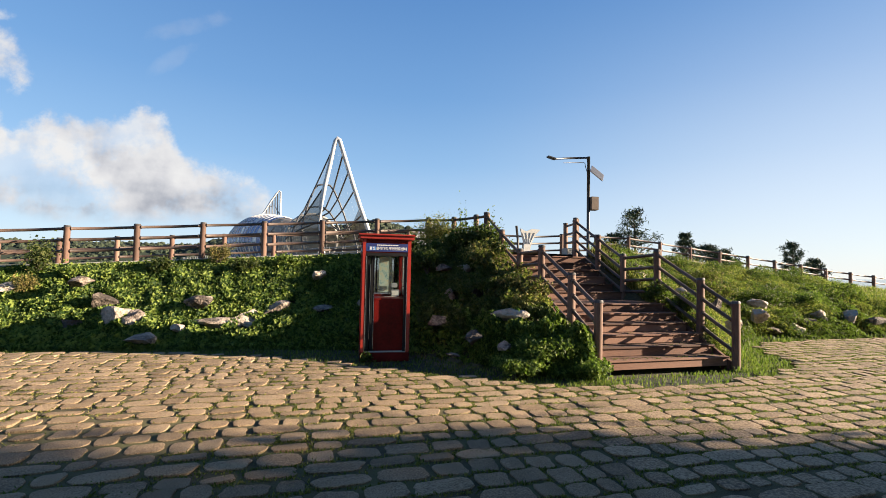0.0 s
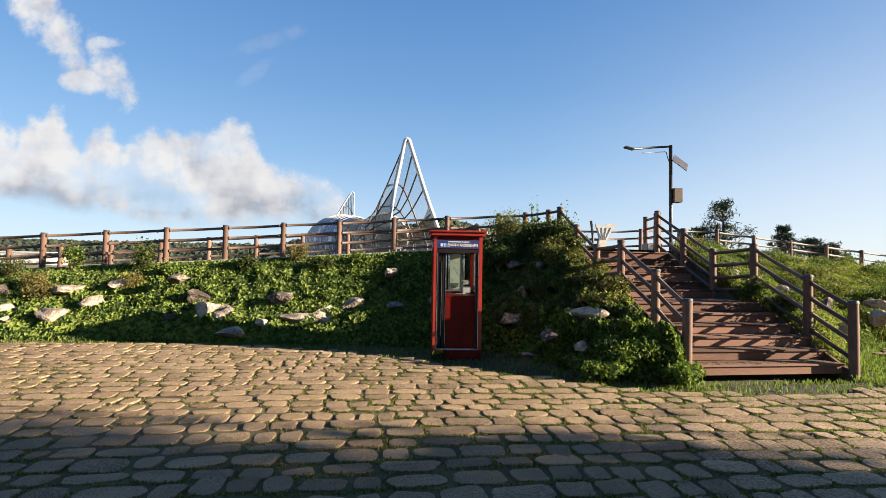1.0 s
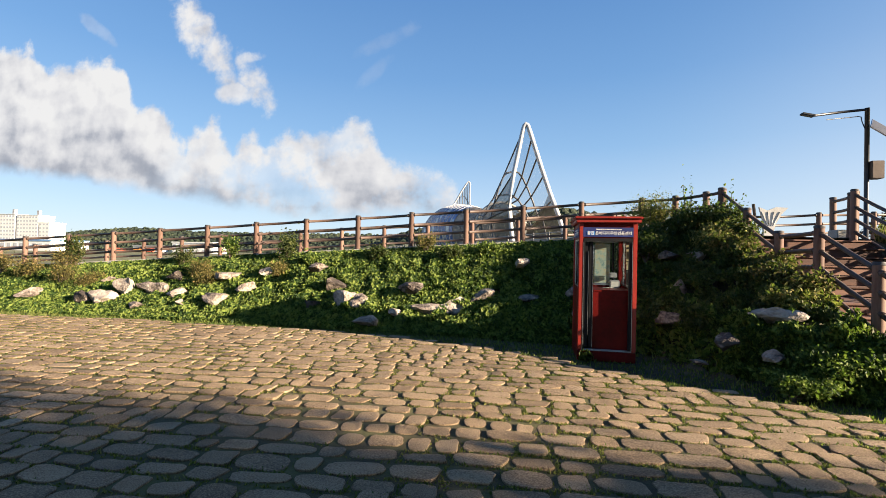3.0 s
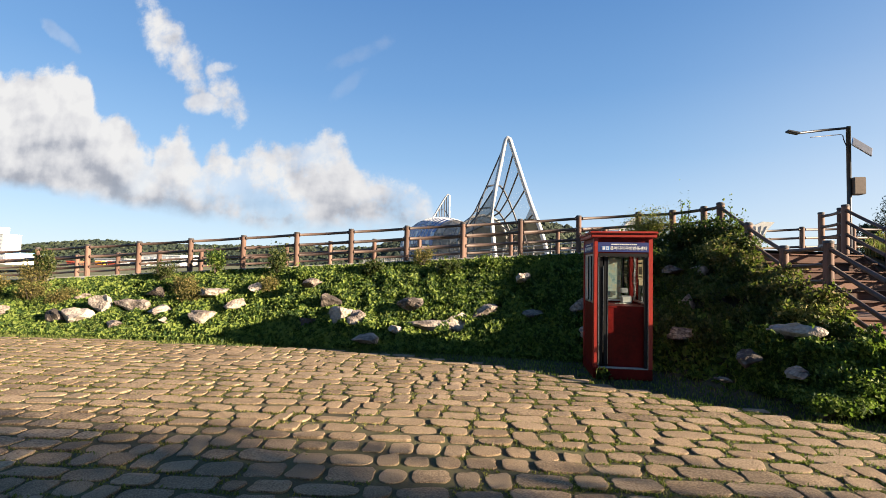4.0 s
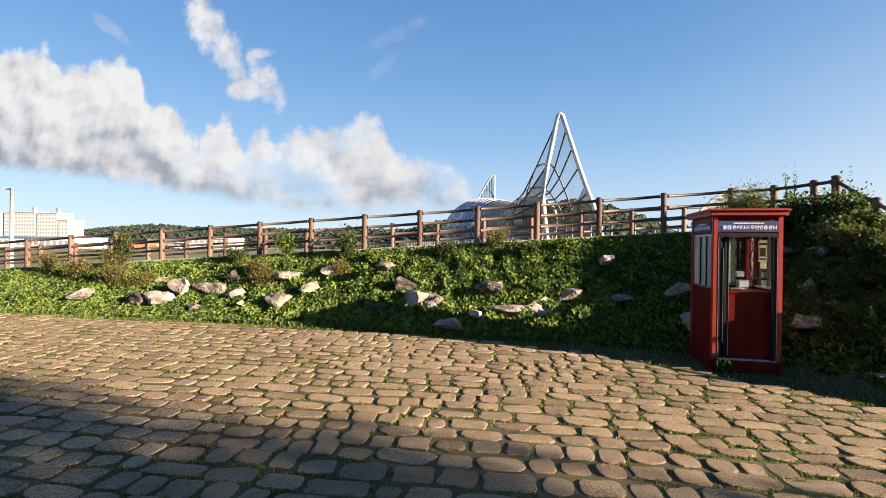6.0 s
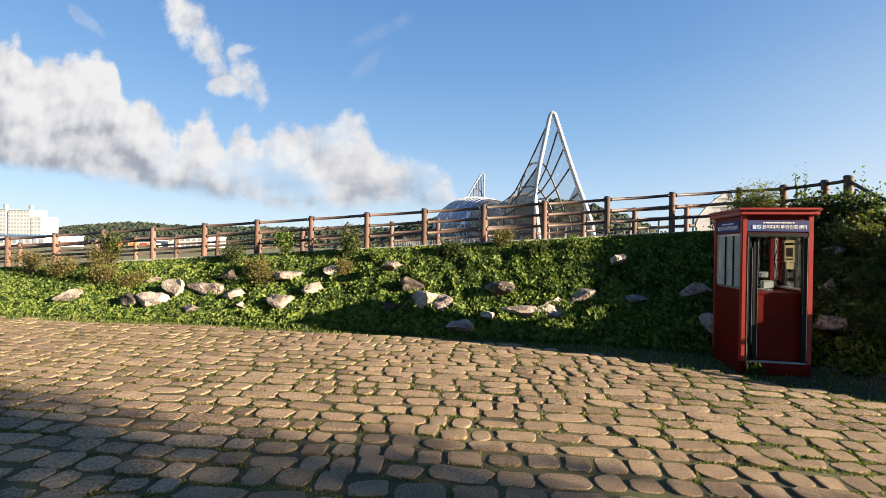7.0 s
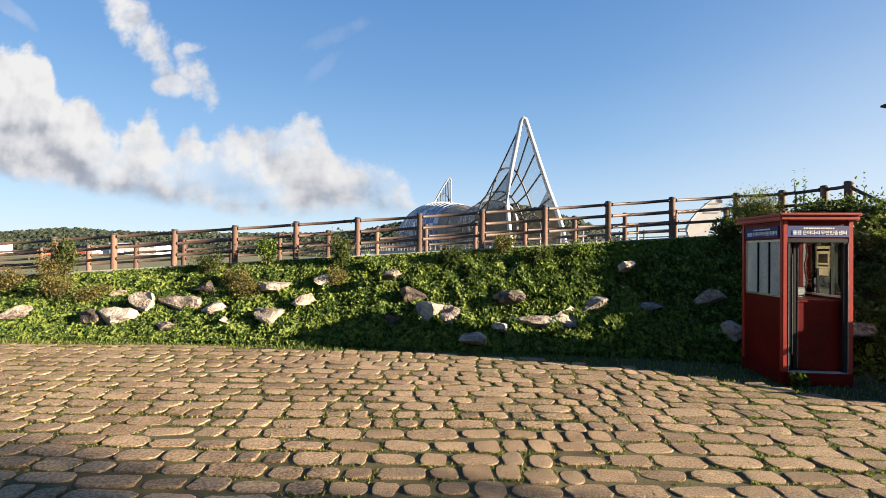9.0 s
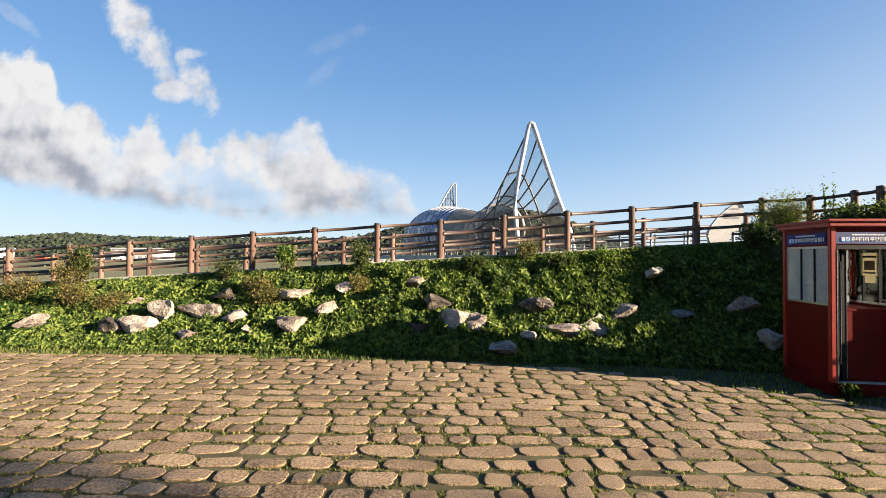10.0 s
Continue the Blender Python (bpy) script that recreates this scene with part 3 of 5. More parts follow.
w = part("back_window", boxes((0.07, 0.095, BD - 0.05, BD - 0.02, 1.06, 1.85), (BW - 0.095, BW - 0.07, BD - 0.05, BD - 0.02, 1.06, 1.85),
                              (0.07, BW - 0.07, BD - 0.05, BD - 0.02, 1.06, 1.09), (0.07, BW - 0.07, BD - 0.05, BD - 0.02, 1.82, 1.85)), M_STEEL, booth, "steel window frame")
part("pane", boxes((0.095, BW - 0.095, BD - 0.038, BD - 0.032, 1.09, 1.82)), M_GLASS, w)
for x in (0.3, 0.66):
    part("glazing_bar", boxes((x, x + 0.025, BD - 0.055, BD - 0.018, 1.09, 1.82)), M_BLACK, w)
# head bands, roof
part("head_band", boxes((0.03, BW - 0.03, 0.012, 0.05, 1.85, BH - 0.1)), M_RED, booth)
part("head_band", boxes((0.03, BW - 0.03, BD - 0.05, BD - 0.012, 1.85, BH - 0.1)), M_RED, booth)
part("head_band", boxes((0.012, 0.05, 0.05, BD - 0.05, 1.85, BH - 0.1)), M_RED, booth)
part("head_band", boxes((BW - 0.05, BW - 0.012, 0.05, BD - 0.05, 1.85, BH - 0.1)), M_RED, booth)
roof = part("roof", boxes((-0.05, BW + 0.05, -0.05, BD + 0.05, BH - 0.1, BH - 0.04), bevel=0.012), M_RED_TRIM_LIT, booth)
part("roof_cap", boxes((-0.075, BW + 0.07, -0.075, BD + 0.085, BH - 0.04, BH), bevel=0.014), M_RED_TRIM_LIT, roof)


def words(name, body, size, m, mat, parent, label=""):
    """Lettering as a flat mesh."""
    cu_ = bpy.data.curves.new(name, "FONT")
    cu_.body, cu_.size, cu_.align_x, cu_.align_y, cu_.extrude, cu_.offset = body, size, "CENTER", "CENTER", 0.001, 0.0012
    tmp = bpy.data.objects.new(name, cu_)
    scene.collection.objects.link(tmp)
    me = bpy.data.meshes.new_from_object(tmp.evaluated_get(bpy.context.evaluated_depsgraph_get()))
    bpy.data.objects.remove(tmp)
    me.materials.append(mat)
    ob = new(name, me)
    ob.parent, ob.matrix_local = parent, m
    if label:
        tagged(ob, label)
    return ob


def sign(m, wide):
    """Blue sign band in its own plane: x along, y up, z out."""
    bm = boxes((-wide / 2, wide / 2, -0.075, 0.075, 0, 0.012))
    s = part("sign", bm, M_BLUE, booth, "blue sign band with white lettering")
    s.matrix_local = m
    k = wide / 0.8
    b = part("light_blue_label", boxes((-0.345 * k, -0.215 * k, -0.05, 0.012, 0.012, 0.0135)), M_BLUE_LIGHT, s)
    words("lettering", "울진", 0.062 * k, pose(-0.28 * k, -0.02, 0.0165), M_WHITE, s)
    words("lettering", "은어다리", 0.063 * k, pose(-0.092 * k, -0.02, 0.0145), M_WHITE, s)
    words("lettering", "무인인증센터", 0.063 * k, pose(0.205 * k, -0.02, 0.0145), M_WHITE, s)
    random.seed(5)
    x = -0.19
    while x < 0.2:
        n = random.uniform(0.012, 0.03)
        part("small_writing", boxes((x * k, (x + n) * k, 0.034, 0.052, 0.012, 0.0135)), M_WHITE, s)
        x += n + 0.008
    return s


sign(pose(BW / 2, 0.012, 1.955, 90, 0, 0), 0.76)
sign(pose(0.012, BD / 2, 1.955, 90, 0, -90), 0.8)
# doorway: black frame, folded door leaf, inner things
part("door_frame", boxes((0.07, 0.10, 0.005, 0.06, 0.07, 1.85), (BW - 0.12, BW - 0.07, 0.005, 0.06, 0.07, 1.85), (0.07, BW - 0.07, 0.0, 0.06, 1.81, 1.86)), M_BLACK, booth, "black aluminium door frame")
for x in (0.072, BW - 0.074):
    part("steel_edge", boxes((x, x + 0.006, -0.004, 0.004, 0.09, 1.8)), M_STEEL, booth)
part("threshold", boxes((0.07, BW - 0.07, -0.01, 0.07, 0.07, 0.085)), M_GREY, booth)
leaf = part("door_leaf", boxes((0.10, 0.15, 0.06, 0.40, 0.1, 1.8), (0.17, 0.23, 0.06, 0.40, 0.1, 1.8), bevel=0.004), M_BLACK, booth, "folded black door leaf")
part("steel_strip", boxes((0.154, 0.159, 0.05, 0.07, 0.3, 1.65)), M_STEEL, leaf)
part("steel_strip", boxes((0.226, 0.23, 0.055, 0.07, 0.12, 1.75)), M_STEEL, leaf)
part("inner_shelf", boxes((0.24, BW - 0.06, 0.09, BD - 0.05, 1.0, 1.03), bevel=0.004), M_RED, booth)
part("inner_panel", boxes((0.24, BW - 0.06, 0.10, 0.12, 0.08, 1.0)), M_RED, booth)
# floor sheet is black: the booth's inner shade is put into its colour
part("inner_floor", boxes((0.05, BW - 0.05, 0.06, BD - 0.05, 0.07, 0.078)), M_BLACK, booth)
part("inner_ceiling", boxes((0.05, BW - 0.05, 0.05, BD - 0.05, 1.86, 1.87)), M_GREY, booth)
part("inner_column", boxes((0.755, 0.815, BD - 0.12, BD - 0.06, 1.03, 1.85), bevel=0.008), M_RED, booth)
part("map_board", boxes((0.36, 0.62, BD - 0.075, BD - 0.06, 1.1, 1.8)), M_MAP, booth, "pale green printed map board")
bm = bmesh.new()
tube(bm, [(0.80 + 0.02 * math.sin(i * 0.9), BD - 0.2, 1.78 - 0.06 * i) for i in range(13)], 0.008, 6)
part("cable", bm, M_BLACK, booth, "black hanging cable")

stamp = thing("stamp_box", (-0.30 + 0.66, 7.62 + 0.80, 1.08), "grey plastic stamp box on the booth shelf", "box")
part("case", boxes((-0.08, 0.08, -0.05, 0.05, 0, 0.13), bevel=0.01), M_GREY, stamp)
part("notice", boxes((-0.06, 0.06, -0.054, -0.0505, 0.02, 0.11)), M_PAPER, stamp, "white paper notice")
stamp2 = thing("card_holder", (-0.30 + 0.64, 7.62 + 0.88, 1.27), "small white card holder behind the booth glass", "holder")
part("case", boxes((-0.07, 0.07, -0.02, 0.02, -0.02, 0.07), bevel=0.012), M_GREY, stamp2)
papers = thing("papers", (-0.30 + 0.55, 7.62 + 0.68, 1.08), "loose white papers lying on the red shelf", "papers")
for i in range(3):
    p = part("sheet", boxes((-0.1, 0.1, -0.07, 0.07, 0, 0.002)), M_PAPER, papers)
    p.matrix_local = pose(0.02 * i, 0.01 * i, 0.003 * i, 0, 2, 25 * i)
notice = thing("notice", (-0.30 + 0.825, 7.62 + 0.5, 1.6), "beige notice sheet with a white tag on the glass", "notice", turn=-88.8)
part("sheet", boxes((-0.15, 0.15, -0.006, 0, -0.1, 0.22)), M_BEIGE, notice)
part("heading_bar", boxes((-0.12, 0.12, -0.009, -0.006, 0.15, 0.18)), M_BLACK, notice)
part("text_block", boxes((-0.09, 0.09, -0.009, -0.006, -0.02, 0.11)), M_BOX, notice)
part("text_block", boxes((-0.1, 0.1, -0.009, -0.006, -0.07, -0.045)), M_BOX, notice)
part("tag", boxes((-0.08, 0.08, -0.006, 0, -0.2, -0.103), bevel=0.002), M_BEIGE, notice)

# ---------------------------------------------------------------- solar street lamp
lamp = thing("street_lamp", (7.54, 14.4, 2.1), "dark steel solar street lamp with a long arm", "lamp")
part("pole", tube(bmesh.new(), [(0, 0, -0.1), (0, 0, 3.66)], 0.055, 10), M_DARKMETAL, lamp)
part("arm", tube(bmesh.new(), [(0.02, 0, 3.62), (-0.6, -0.02, 3.57), (-1.28, -0.02, 3.5)], 0.035, 8), M_DARKMETAL, lamp)
part("brace", tube(bmesh.new(), [(-0.05, 0, 3.1), (-0.12, 0, 3.3), (-0.14, 0, 3.42), (-0.2, 0, 3.44), (-0.95, 0, 3.38)], 0.012, 6), M_DARKMETAL, lamp)
head = part("head", boxes((-0.27, 0.05, -0.09, 0.09, -0.03, 0.03), bevel=0.015), M_DARKMETAL, lamp)
head.matrix_local = pose(-1.3, -0.02, 3.5, 0, 14, 0)
pan = part("solar_panel", boxes((-0.29, 0.29, -0.21, 0.21, -0.02, 0.015), bevel=0.006), M_STEEL, lamp, "framed solar panel")
pan.matrix_local = pose(0.32, -0.02, 3.08, 52, 35, 0)
part("cells", boxes((-0.27, 0.27, -0.19, 0.19, 0.0155, 0.018)), M_PANEL, pan)
part("control_box", boxes((0.05, 0.33, -0.14, 0.14, 1.75, 2.22), bevel=0.012), M_BOX, lamp, "brown control box")

# ---------------------------------------------------------------- fish canopy over the bridge
def section(c, rx, rz, yaw, n=17):
    """An arch ring from foot to foot, open at the bottom, across the direction yaw."""
    cx, cy, cz = c
    pts = []
    for i in range(n):
        a = radians(215 - 250 * i / (n - 1))
        pts.append(Vector((cx + rx * math.cos(a) * math.cos(yaw), cy + rx * math.cos(a) * math.sin(yaw), cz + rz * math.sin(a))))
    return pts


TAIL = [(-3.0, 1.9), (-3.2, 3.4), (-3.36, 5.0), (-3.34, 6.2), (-3.1, 7.6), (-2.76, 9.3), (-2.53, 10.5), (-2.42, 10.9), (-2.29, 11.05), (-2.16, 10.95),
        (-1.98, 10.4), (-1.58, 9.2), (-1.15, 7.9), (-0.56, 6.2), (0.0, 4.75), (0.42, 3.5), (0.75, 1.9)]
frame_pts = [Vector((x, 33.5 + 0.05 * (11 - z), z)) for x, z in TAIL]
hoop = section((-4.4, 38.6, 3.95), 2.1, 2.05, 0.3)
rings = [frame_pts]
for f, pull in ((0.33, 0.3), (0.66, 0.62)):
    rings.append([a.lerp(b, f ** 0.8) - Vector((pull * 0.0 + 0.35 * math.sin(math.pi * f) * (i < 8), 0, 1.1 * math.sin(math.pi * f) * (abs(i - 8) < 6))) for i, (a, b) in enumerate(zip(frame_pts, hoop))])
rings.append(hoop)
rings += [section(c, a, b, 0.42) for c, a, b in (((-6.0, 42.5, 3.7), 1.8, 1.9), ((-7.6, 45.5, 3.9), 2.3, 2.4), ((-9.1, 48.2, 4.1), 2.8, 2.75),
                                              ((-10.6, 51.0, 4.2), 3.0, 2.9), ((-12.0, 53.6, 4.1), 2.9, 2.8), ((-13.4, 56.2, 3.8), 2.5, 2.3), ((-14.6, 58.6, 3.4), 1.6, 1.5))]
dense = rings[:4]
for j, (a, b) in enumerate(zip(rings[3:], rings[4:])):
    cuts = 2 if j < 2 else 4
    dense += [[p.lerp(q, k / cuts) + Vector((0, 0, 0.06 * math.sin(math.pi * k / cuts))) for p, q in zip(a, b)] for k in range(1, cuts)] + [b]
rings = dense
fish = thing("fish_canopy", (-4.0, 38.0, 2.0), "tall white tubular fish sculpture with blue and mesh panels", "sculpture")
fo = Vector(fish.location)


def rel(p):
    return Vector(p) - fo


part("tail_frame", tube(bmesh.new(), [rel(p) for p in frame_pts], 0.16, 10), M_TUBE, fish, "thick white steel tube")
for i, ring in enumerate(rings[1:], 1):
    part("hoop", tube(bmesh.new(), [rel(p) for p in ring], (0.075, 0.075, 0.12)[i - 1] if i < 4 else 0.048, 6), (M_RIB, M_RIB, M_HOOP)[i - 1] if i < 4 else (M_RIB if i < 8 else M_TUBE), fish)
for k in range(1, 16, 1):
    pts = [rel(r[k]) for r in rings]
    if k in (2, 4, 6):
        part("rib", tube(bmesh.new(), pts[:4], 0.06, 6), M_RIB, fish)
    if k % 3 == 2:
        part("rib", tube(bmesh.new(), pts[3:], 0.03, 5), M_RIB, fish)
for i in range(len(rings) - 1):
    for k in range(16):
        bm = bmesh.new()
        q = [rings[i][k], rings[i][k + 1], rings[i + 1][k + 1], rings[i + 1][k]]
        bm.faces.new([bm.verts.new(rel(p)) for p in q])
        if i < 3:
            m = M_NET if k < 4 or k > 12 or (i == 2 and k < 6) else M_NET_PALE
        elif i < 7:
            m = M_NET
        else:
            m = M_SCALE_PALE if (i + k) % 5 == 0 else M_SCALE
        part("panel", bm, m, fish)
# stays from the straight leg of the tail slant down to the mouth of the tunnel
for k0, k1 in ((10.3, 8.6), (11.35, 9.3), (12.3, 10.2), (13.4, 11.6)):
    pts = []
    for i, ring in enumerate(rings[:4]):
        k = k0 + (k1 - k0) * i / 3
        pts.append(rel(ring[int(k)].lerp(ring[int(k) + 1], k % 1)))
    part("stay", tube(bmesh.new(), pts, 0.065, 6), M_RIB, fish)
fin = [(-10.9, 6.9), (-10.5, 7.6), (-10.0, 8.5), (-9.5, 9.3), (-9.15, 9.7), (-9.0, 9.55), (-9.0, 8.0), (-8.95, 6.3)]
finp = [rel((x, 50.6, z)) for x, z in fin]
part("dorsal_fin", tube(bmesh.new(), finp, 0.1, 8), M_TUBE, fish, "white tubular dorsal fin")
for i in range(6):
    f = (i + 1) / 7
    k = 4 * (1 - f)
    part("fin_rib", tube(bmesh.new(), [finp[7].lerp(finp[0], f), finp[int(k)].lerp(finp[int(k) + 1], k % 1)], 0.055, 5), M_RIB, fish)
part("fin_rib", tube(bmesh.new(), [finp[1].lerp(finp[2], 0.3), finp[7].lerp(finp[6], 0.75) + Vector((-0.6, 0, 0.5)), finp[7].lerp(finp[6], 0.45)], 0.045, 5), M_RIB, fish)
bm = bmesh.new()
bm.faces.new([bm.verts.new(p + Vector((0, 0.02, 0))) for p in finp])
part("fin_panel", bm, M_NET_PALE, fish)

bridge = thing("bridge", (-4.0, 38.0, 1.9), "pale concrete footbridge deck with white railings beyond the bank", "bridge")
path_b = [Vector((5.5, 19.5, 0)), Vector((1.2, 28, 0)), Vector((-1.6, 33.8, 0)), Vector((-6.5, 43, 0)), Vector((-15, 60, 0)), Vector((-32, 95, 0))]
bm = bmesh.new()
prev = None
for i, p in enumerate(path_b):
    d = (path_b[min(i + 1, 5)] - path_b[max(i - 1, 0)]).normalized()
    s = Vector((d.y, -d.x, 0)) * 2.1
    ring = [bm.verts.new(q - Vector((-4.0, 38.0, 0))) for q in (p - s + Vector((0, 0, -0.5)), p - s, p + s, p + s + Vector((0, 0, -0.5)))]
    if prev:
        for k in range(4):
            bm.faces.new((prev[k], ring[k], ring[(k + 1) % 4], prev[(k + 1) % 4]))
    else:
        bm.faces.new(ring)
    prev = ring
bm.faces.new(prev[::-1])
part("deck", bm, M_CONCRETE, bridge)
for side in (-1, 1):
    for (a, b) in zip(path_b[:5], path_b[1:]):
        d = (b - a).normalized()
        s = Vector((d.y, -d.x, 0)) * 2.0 * side
        o = Vector((-4.0, 38.0, 0))
        for z in (0.35, 0.7, 1.05):
            part("rail", tube(bmesh.new(), [a + s - o + Vector((0, 0, z)), b + s - o + Vector((0, 0, z))], 0.035, 5), M_RAILING, bridge)
        n = max(2, int((b - a).length / 1.8))
        for j in range(n):
            p = a.lerp(b, j / n) + s - o
            part("post", tube(bmesh.new(), [p, p + Vector((0, 0, 1.12))], 0.05, 6), M_RAILING, bridge)

# white fish-shaped pieces on the walkway
fish_sign = thing("fish_sculpture", (1.9, 15.1, 2.15), "white upright fish-head sculpture standing on the walkway", "sculpture")
bm = bmesh.new()
prof = [(0.82 * x, 0.86 * z) for x, z in [(-0.62, 0.0), (-0.68, 0.35), (-0.55, 0.62), (-0.28, 0.95), (0.1, 1.25), (0.42, 1.38), (0.5, 1.2), (0.46, 0.75), (0.3, 0.42), (0.12, 0.4), (0.02, 0.1), (0.0, 0.0)]]
a = [bm.verts.new((x, -0.06, z)) for x, z in prof]
b = [bm.verts.new((x, 0.06, z)) for x, z in prof]
bm.faces.new(a)
bm.faces.new(b[::-1])
for i in range(len(prof)):
    j = (i + 1) % len(prof)
    bm.faces.new((a[j], a[i], b[i], b[j]))
part("body", bm, M_PAPER, fish_sign)
part("rim", tube(bmesh.new(), [(x, -0.06, z) for x, z in prof[:7]], 0.025, 6), M_TUBE, fish_sign)
for i in range(3):
    part("grey_band", boxes((-0.1, 0.3, -0.066, -0.06, 0.72 + 0.13 * i, 0.76 + 0.13 * i)), M_GREY, fish_sign)
tail_sign = thing("fish_tail_sculpture", (5.62, 15.4, 2.2), "white flared fish-tail sculpture on a dark post", "sculpture")
bm = bmesh.new()
prof = [(-0.12, 0.0), (-0.1, 0.45), (-0.24, 1.0), (-0.02, 0.9), (0.2, 1.0), (0.52, 0.98), (0.34, 0.78), (0.2, 0.5), (0.14, 0.25), (0.16, 0.0)]
a = [bm.verts.new((x, -0.04, z)) for x, z in prof]
b = [bm.verts.new((x, 0.04, z)) for x, z in prof]
bm.faces.new(a)
bm.faces.new(b[::-1])
for i in range(len(prof)):
    j = (i + 1) % len(prof)
    bm.faces.new((a[j], a[i], b[i], b[j]))
part("tail", bm, M_PAPER, tail_sign)
for i in range(4):
    part("fin_ray", tube(bmesh.new(), [(-0.02 + 0.05 * i, -0.045, 0.45), (-0.18 + 0.16 * i, -0.045, 0.86)], 0.01, 5), M_GREY, tail_sign)
part("post", tube(bmesh.new(), [(-0.3, 0.02, 0), (-0.32, 0.02, 0.6), (-0.38, 0.02, 1.1)], 0.045, 8), M_CAP, tail_sign)


# ---------------------------------------------------------------- far distance
def ridge(name, label, y0, us, vs, mat, eye=(-2.0, 0.3, 1.65), thick=90.0, clumps=0, size=3.0):
    """A wooded hill whose skyline follows slopes vs over bearings us, at distance y0."""
    ex, ey, ez = eye
    fine_u = np.linspace(us[0], us[-1], 120)
    top = np.interp(fine_u, us, vs)
    rows_ = []
    for k, (back_, frac) in enumerate(((-0.5, -0.05), (-0.35, 0.35), (-0.18, 0.75), (0.0, 1.0), (0.4, 0.8), (1.0, -0.1))):
        y = y0 + back_ * thick
        hz_ = (top * y0 + ez) * frac - 1.0
        rows_.append(np.stack([ex + fine_u * (y if back_ > 0 else y), np.full(120, y), hz_], -1))
    v = np.concatenate(rows_)
    ii = np.arange(len(rows_) * 120).reshape(len(rows_), 120)
    f = np.stack([ii[:-1, :-1], ii[:-1, 1:], ii[1:, 1:], ii[1:, :-1]], -1).reshape(-1, 4)
    soup(name, v, f, mat, "structure", label, "hill", smooth=True)
    if clumps:
        rng = np.random.default_rng(int(y0))
        # rounded tree crowns: a squashed eight-sided blob with jitter
        base = np.array([(math.cos(a) * r, math.sin(a) * r, z) for z, r in ((-0.5, 0.8), (0.1, 1.0), (0.6, 0.7)) for a in np.arange(6) * math.pi / 3] + [(0, 0, 0.95)])
        fc = [(r * 6 + k, r * 6 + (k + 1) % 6, (r + 1) * 6 + (k + 1) % 6, (r + 1) * 6 + k) for r in range(2) for k in range(6)]
        ft = [(12 + k, 12 + (k + 1) % 6, 18) for k in range(6)]
        V, F = [], []
        u = rng.uniform(us[0], us[-1], clumps)
        w = rng.uniform(-0.48, 0.08, clumps)
        for uu, ww in zip(u, w):
            y = y0 + ww * thick
            frac = np.interp(ww, [-0.5, -0.35, -0.18, 0.0, 0.4], [-0.05, 0.35, 0.75, 1.0, 0.8])
            z = (np.interp(uu, us, vs) * y0 + ez) * frac - 1.4
            s = size * rng.uniform(0.6, 1.25)
            n0 = len(V)
            V.extend((base * rng.uniform(0.75, 1.25, base.shape) * s * (1, 1, rng.uniform(0.7, 1.2)) + (ex + uu * y, y, z)).tolist())
            F.extend([tuple(n0 + i for i in q) for q in fc + ft])
        soup(name.replace("hill", "woods"), V, F, M_WOODS, "stuff", "dark green mixed woodland covering the far hill", "woods")


ridge("hill_1", "low wooded ridge across the river plain", 420, [-2.6, -1.9, -1.5, -1.32, -1.2, -1.1, -1.05, -0.98, -0.9, -0.75, -0.58, -0.45, -0.3, -0.1, 0.3],
      [0.04, 0.045, 0.034, 0.03, 0.042, 0.048, 0.053, 0.052, 0.046, 0.043, 0.043, 0.043, 0.042, 0.04, 0.03], M_HILL, clumps=5200, size=2.1)
ridge("hill_2", "wooded hill behind the fish sculpture", 230, [-0.46, -0.36, -0.3, -0.23, -0.17, -0.12, -0.06, 0.0, 0.03, 0.06, 0.11, 0.17, 0.24, 0.32],
      [0.0, 0.025, 0.05, 0.065, 0.074, 0.08, 0.088, 0.1, 0.106, 0.104, 0.09, 0.07, 0.035, 0.0], M_HILL, thick=70, clumps=2600, size=1.7)
ridge("hill_3", "hazy blue far mountains on the skyline", 1500, [-2.4, -2.0, -1.8, -1.6, -1.45, -1.25, -1.1], [0.02, 0.05, 0.06, 0.045, 0.05, 0.03, 0.0], M_FAR_HILL, thick=200)


def building(name, label, x0, x1, y, z1, deep, floors, mat, roof=None, bands=True, z0=-0.8):
    b = thing(name, ((x0 + x1) / 2, y, z0), label, "building", "far buildings")
    w = (x1 - x0) / 2
    part("wall", boxes((-w, w, 0, deep, 0, z1 - z0)), mat, b)
    part("roof", boxes((-w - 0.3, w + 0.3, -0.3, deep + 0.3, z1 - z0, z1 - z0 + 0.5)), roof or mat, b)
    if bands:
        n = max(3, int(w * 2 / 3.2))
        h = (z1 - z0) / floors
        for f in range(floors):
            for k in range(n):
                x = -w + (k + 0.5) * 2 * w / n
                part("window", boxes((x - 0.9, x + 0.9, -0.08, 0.02, f * h + h * 0.35, f * h + h * 0.75)), M_WINDOW, b)
    return b


building("apartment_block", "white high-rise apartment block in the distance", -482, -446, 312, 28, 14, 9, M_FACADE)
building("apartment_block", "white high-rise apartment block with stepped roof", -444, -421, 312, 27, 14, 9, M_FACADE)
building("apartment_block", "lower white apartment block at the row's end", -420, -409, 312, 21, 14, 7, M_FACADE)
building("apartment_block", "grey-sided apartment tower beside white blocks", -496, -484, 310, 27, 14, 8, M_FACADE_GREY)
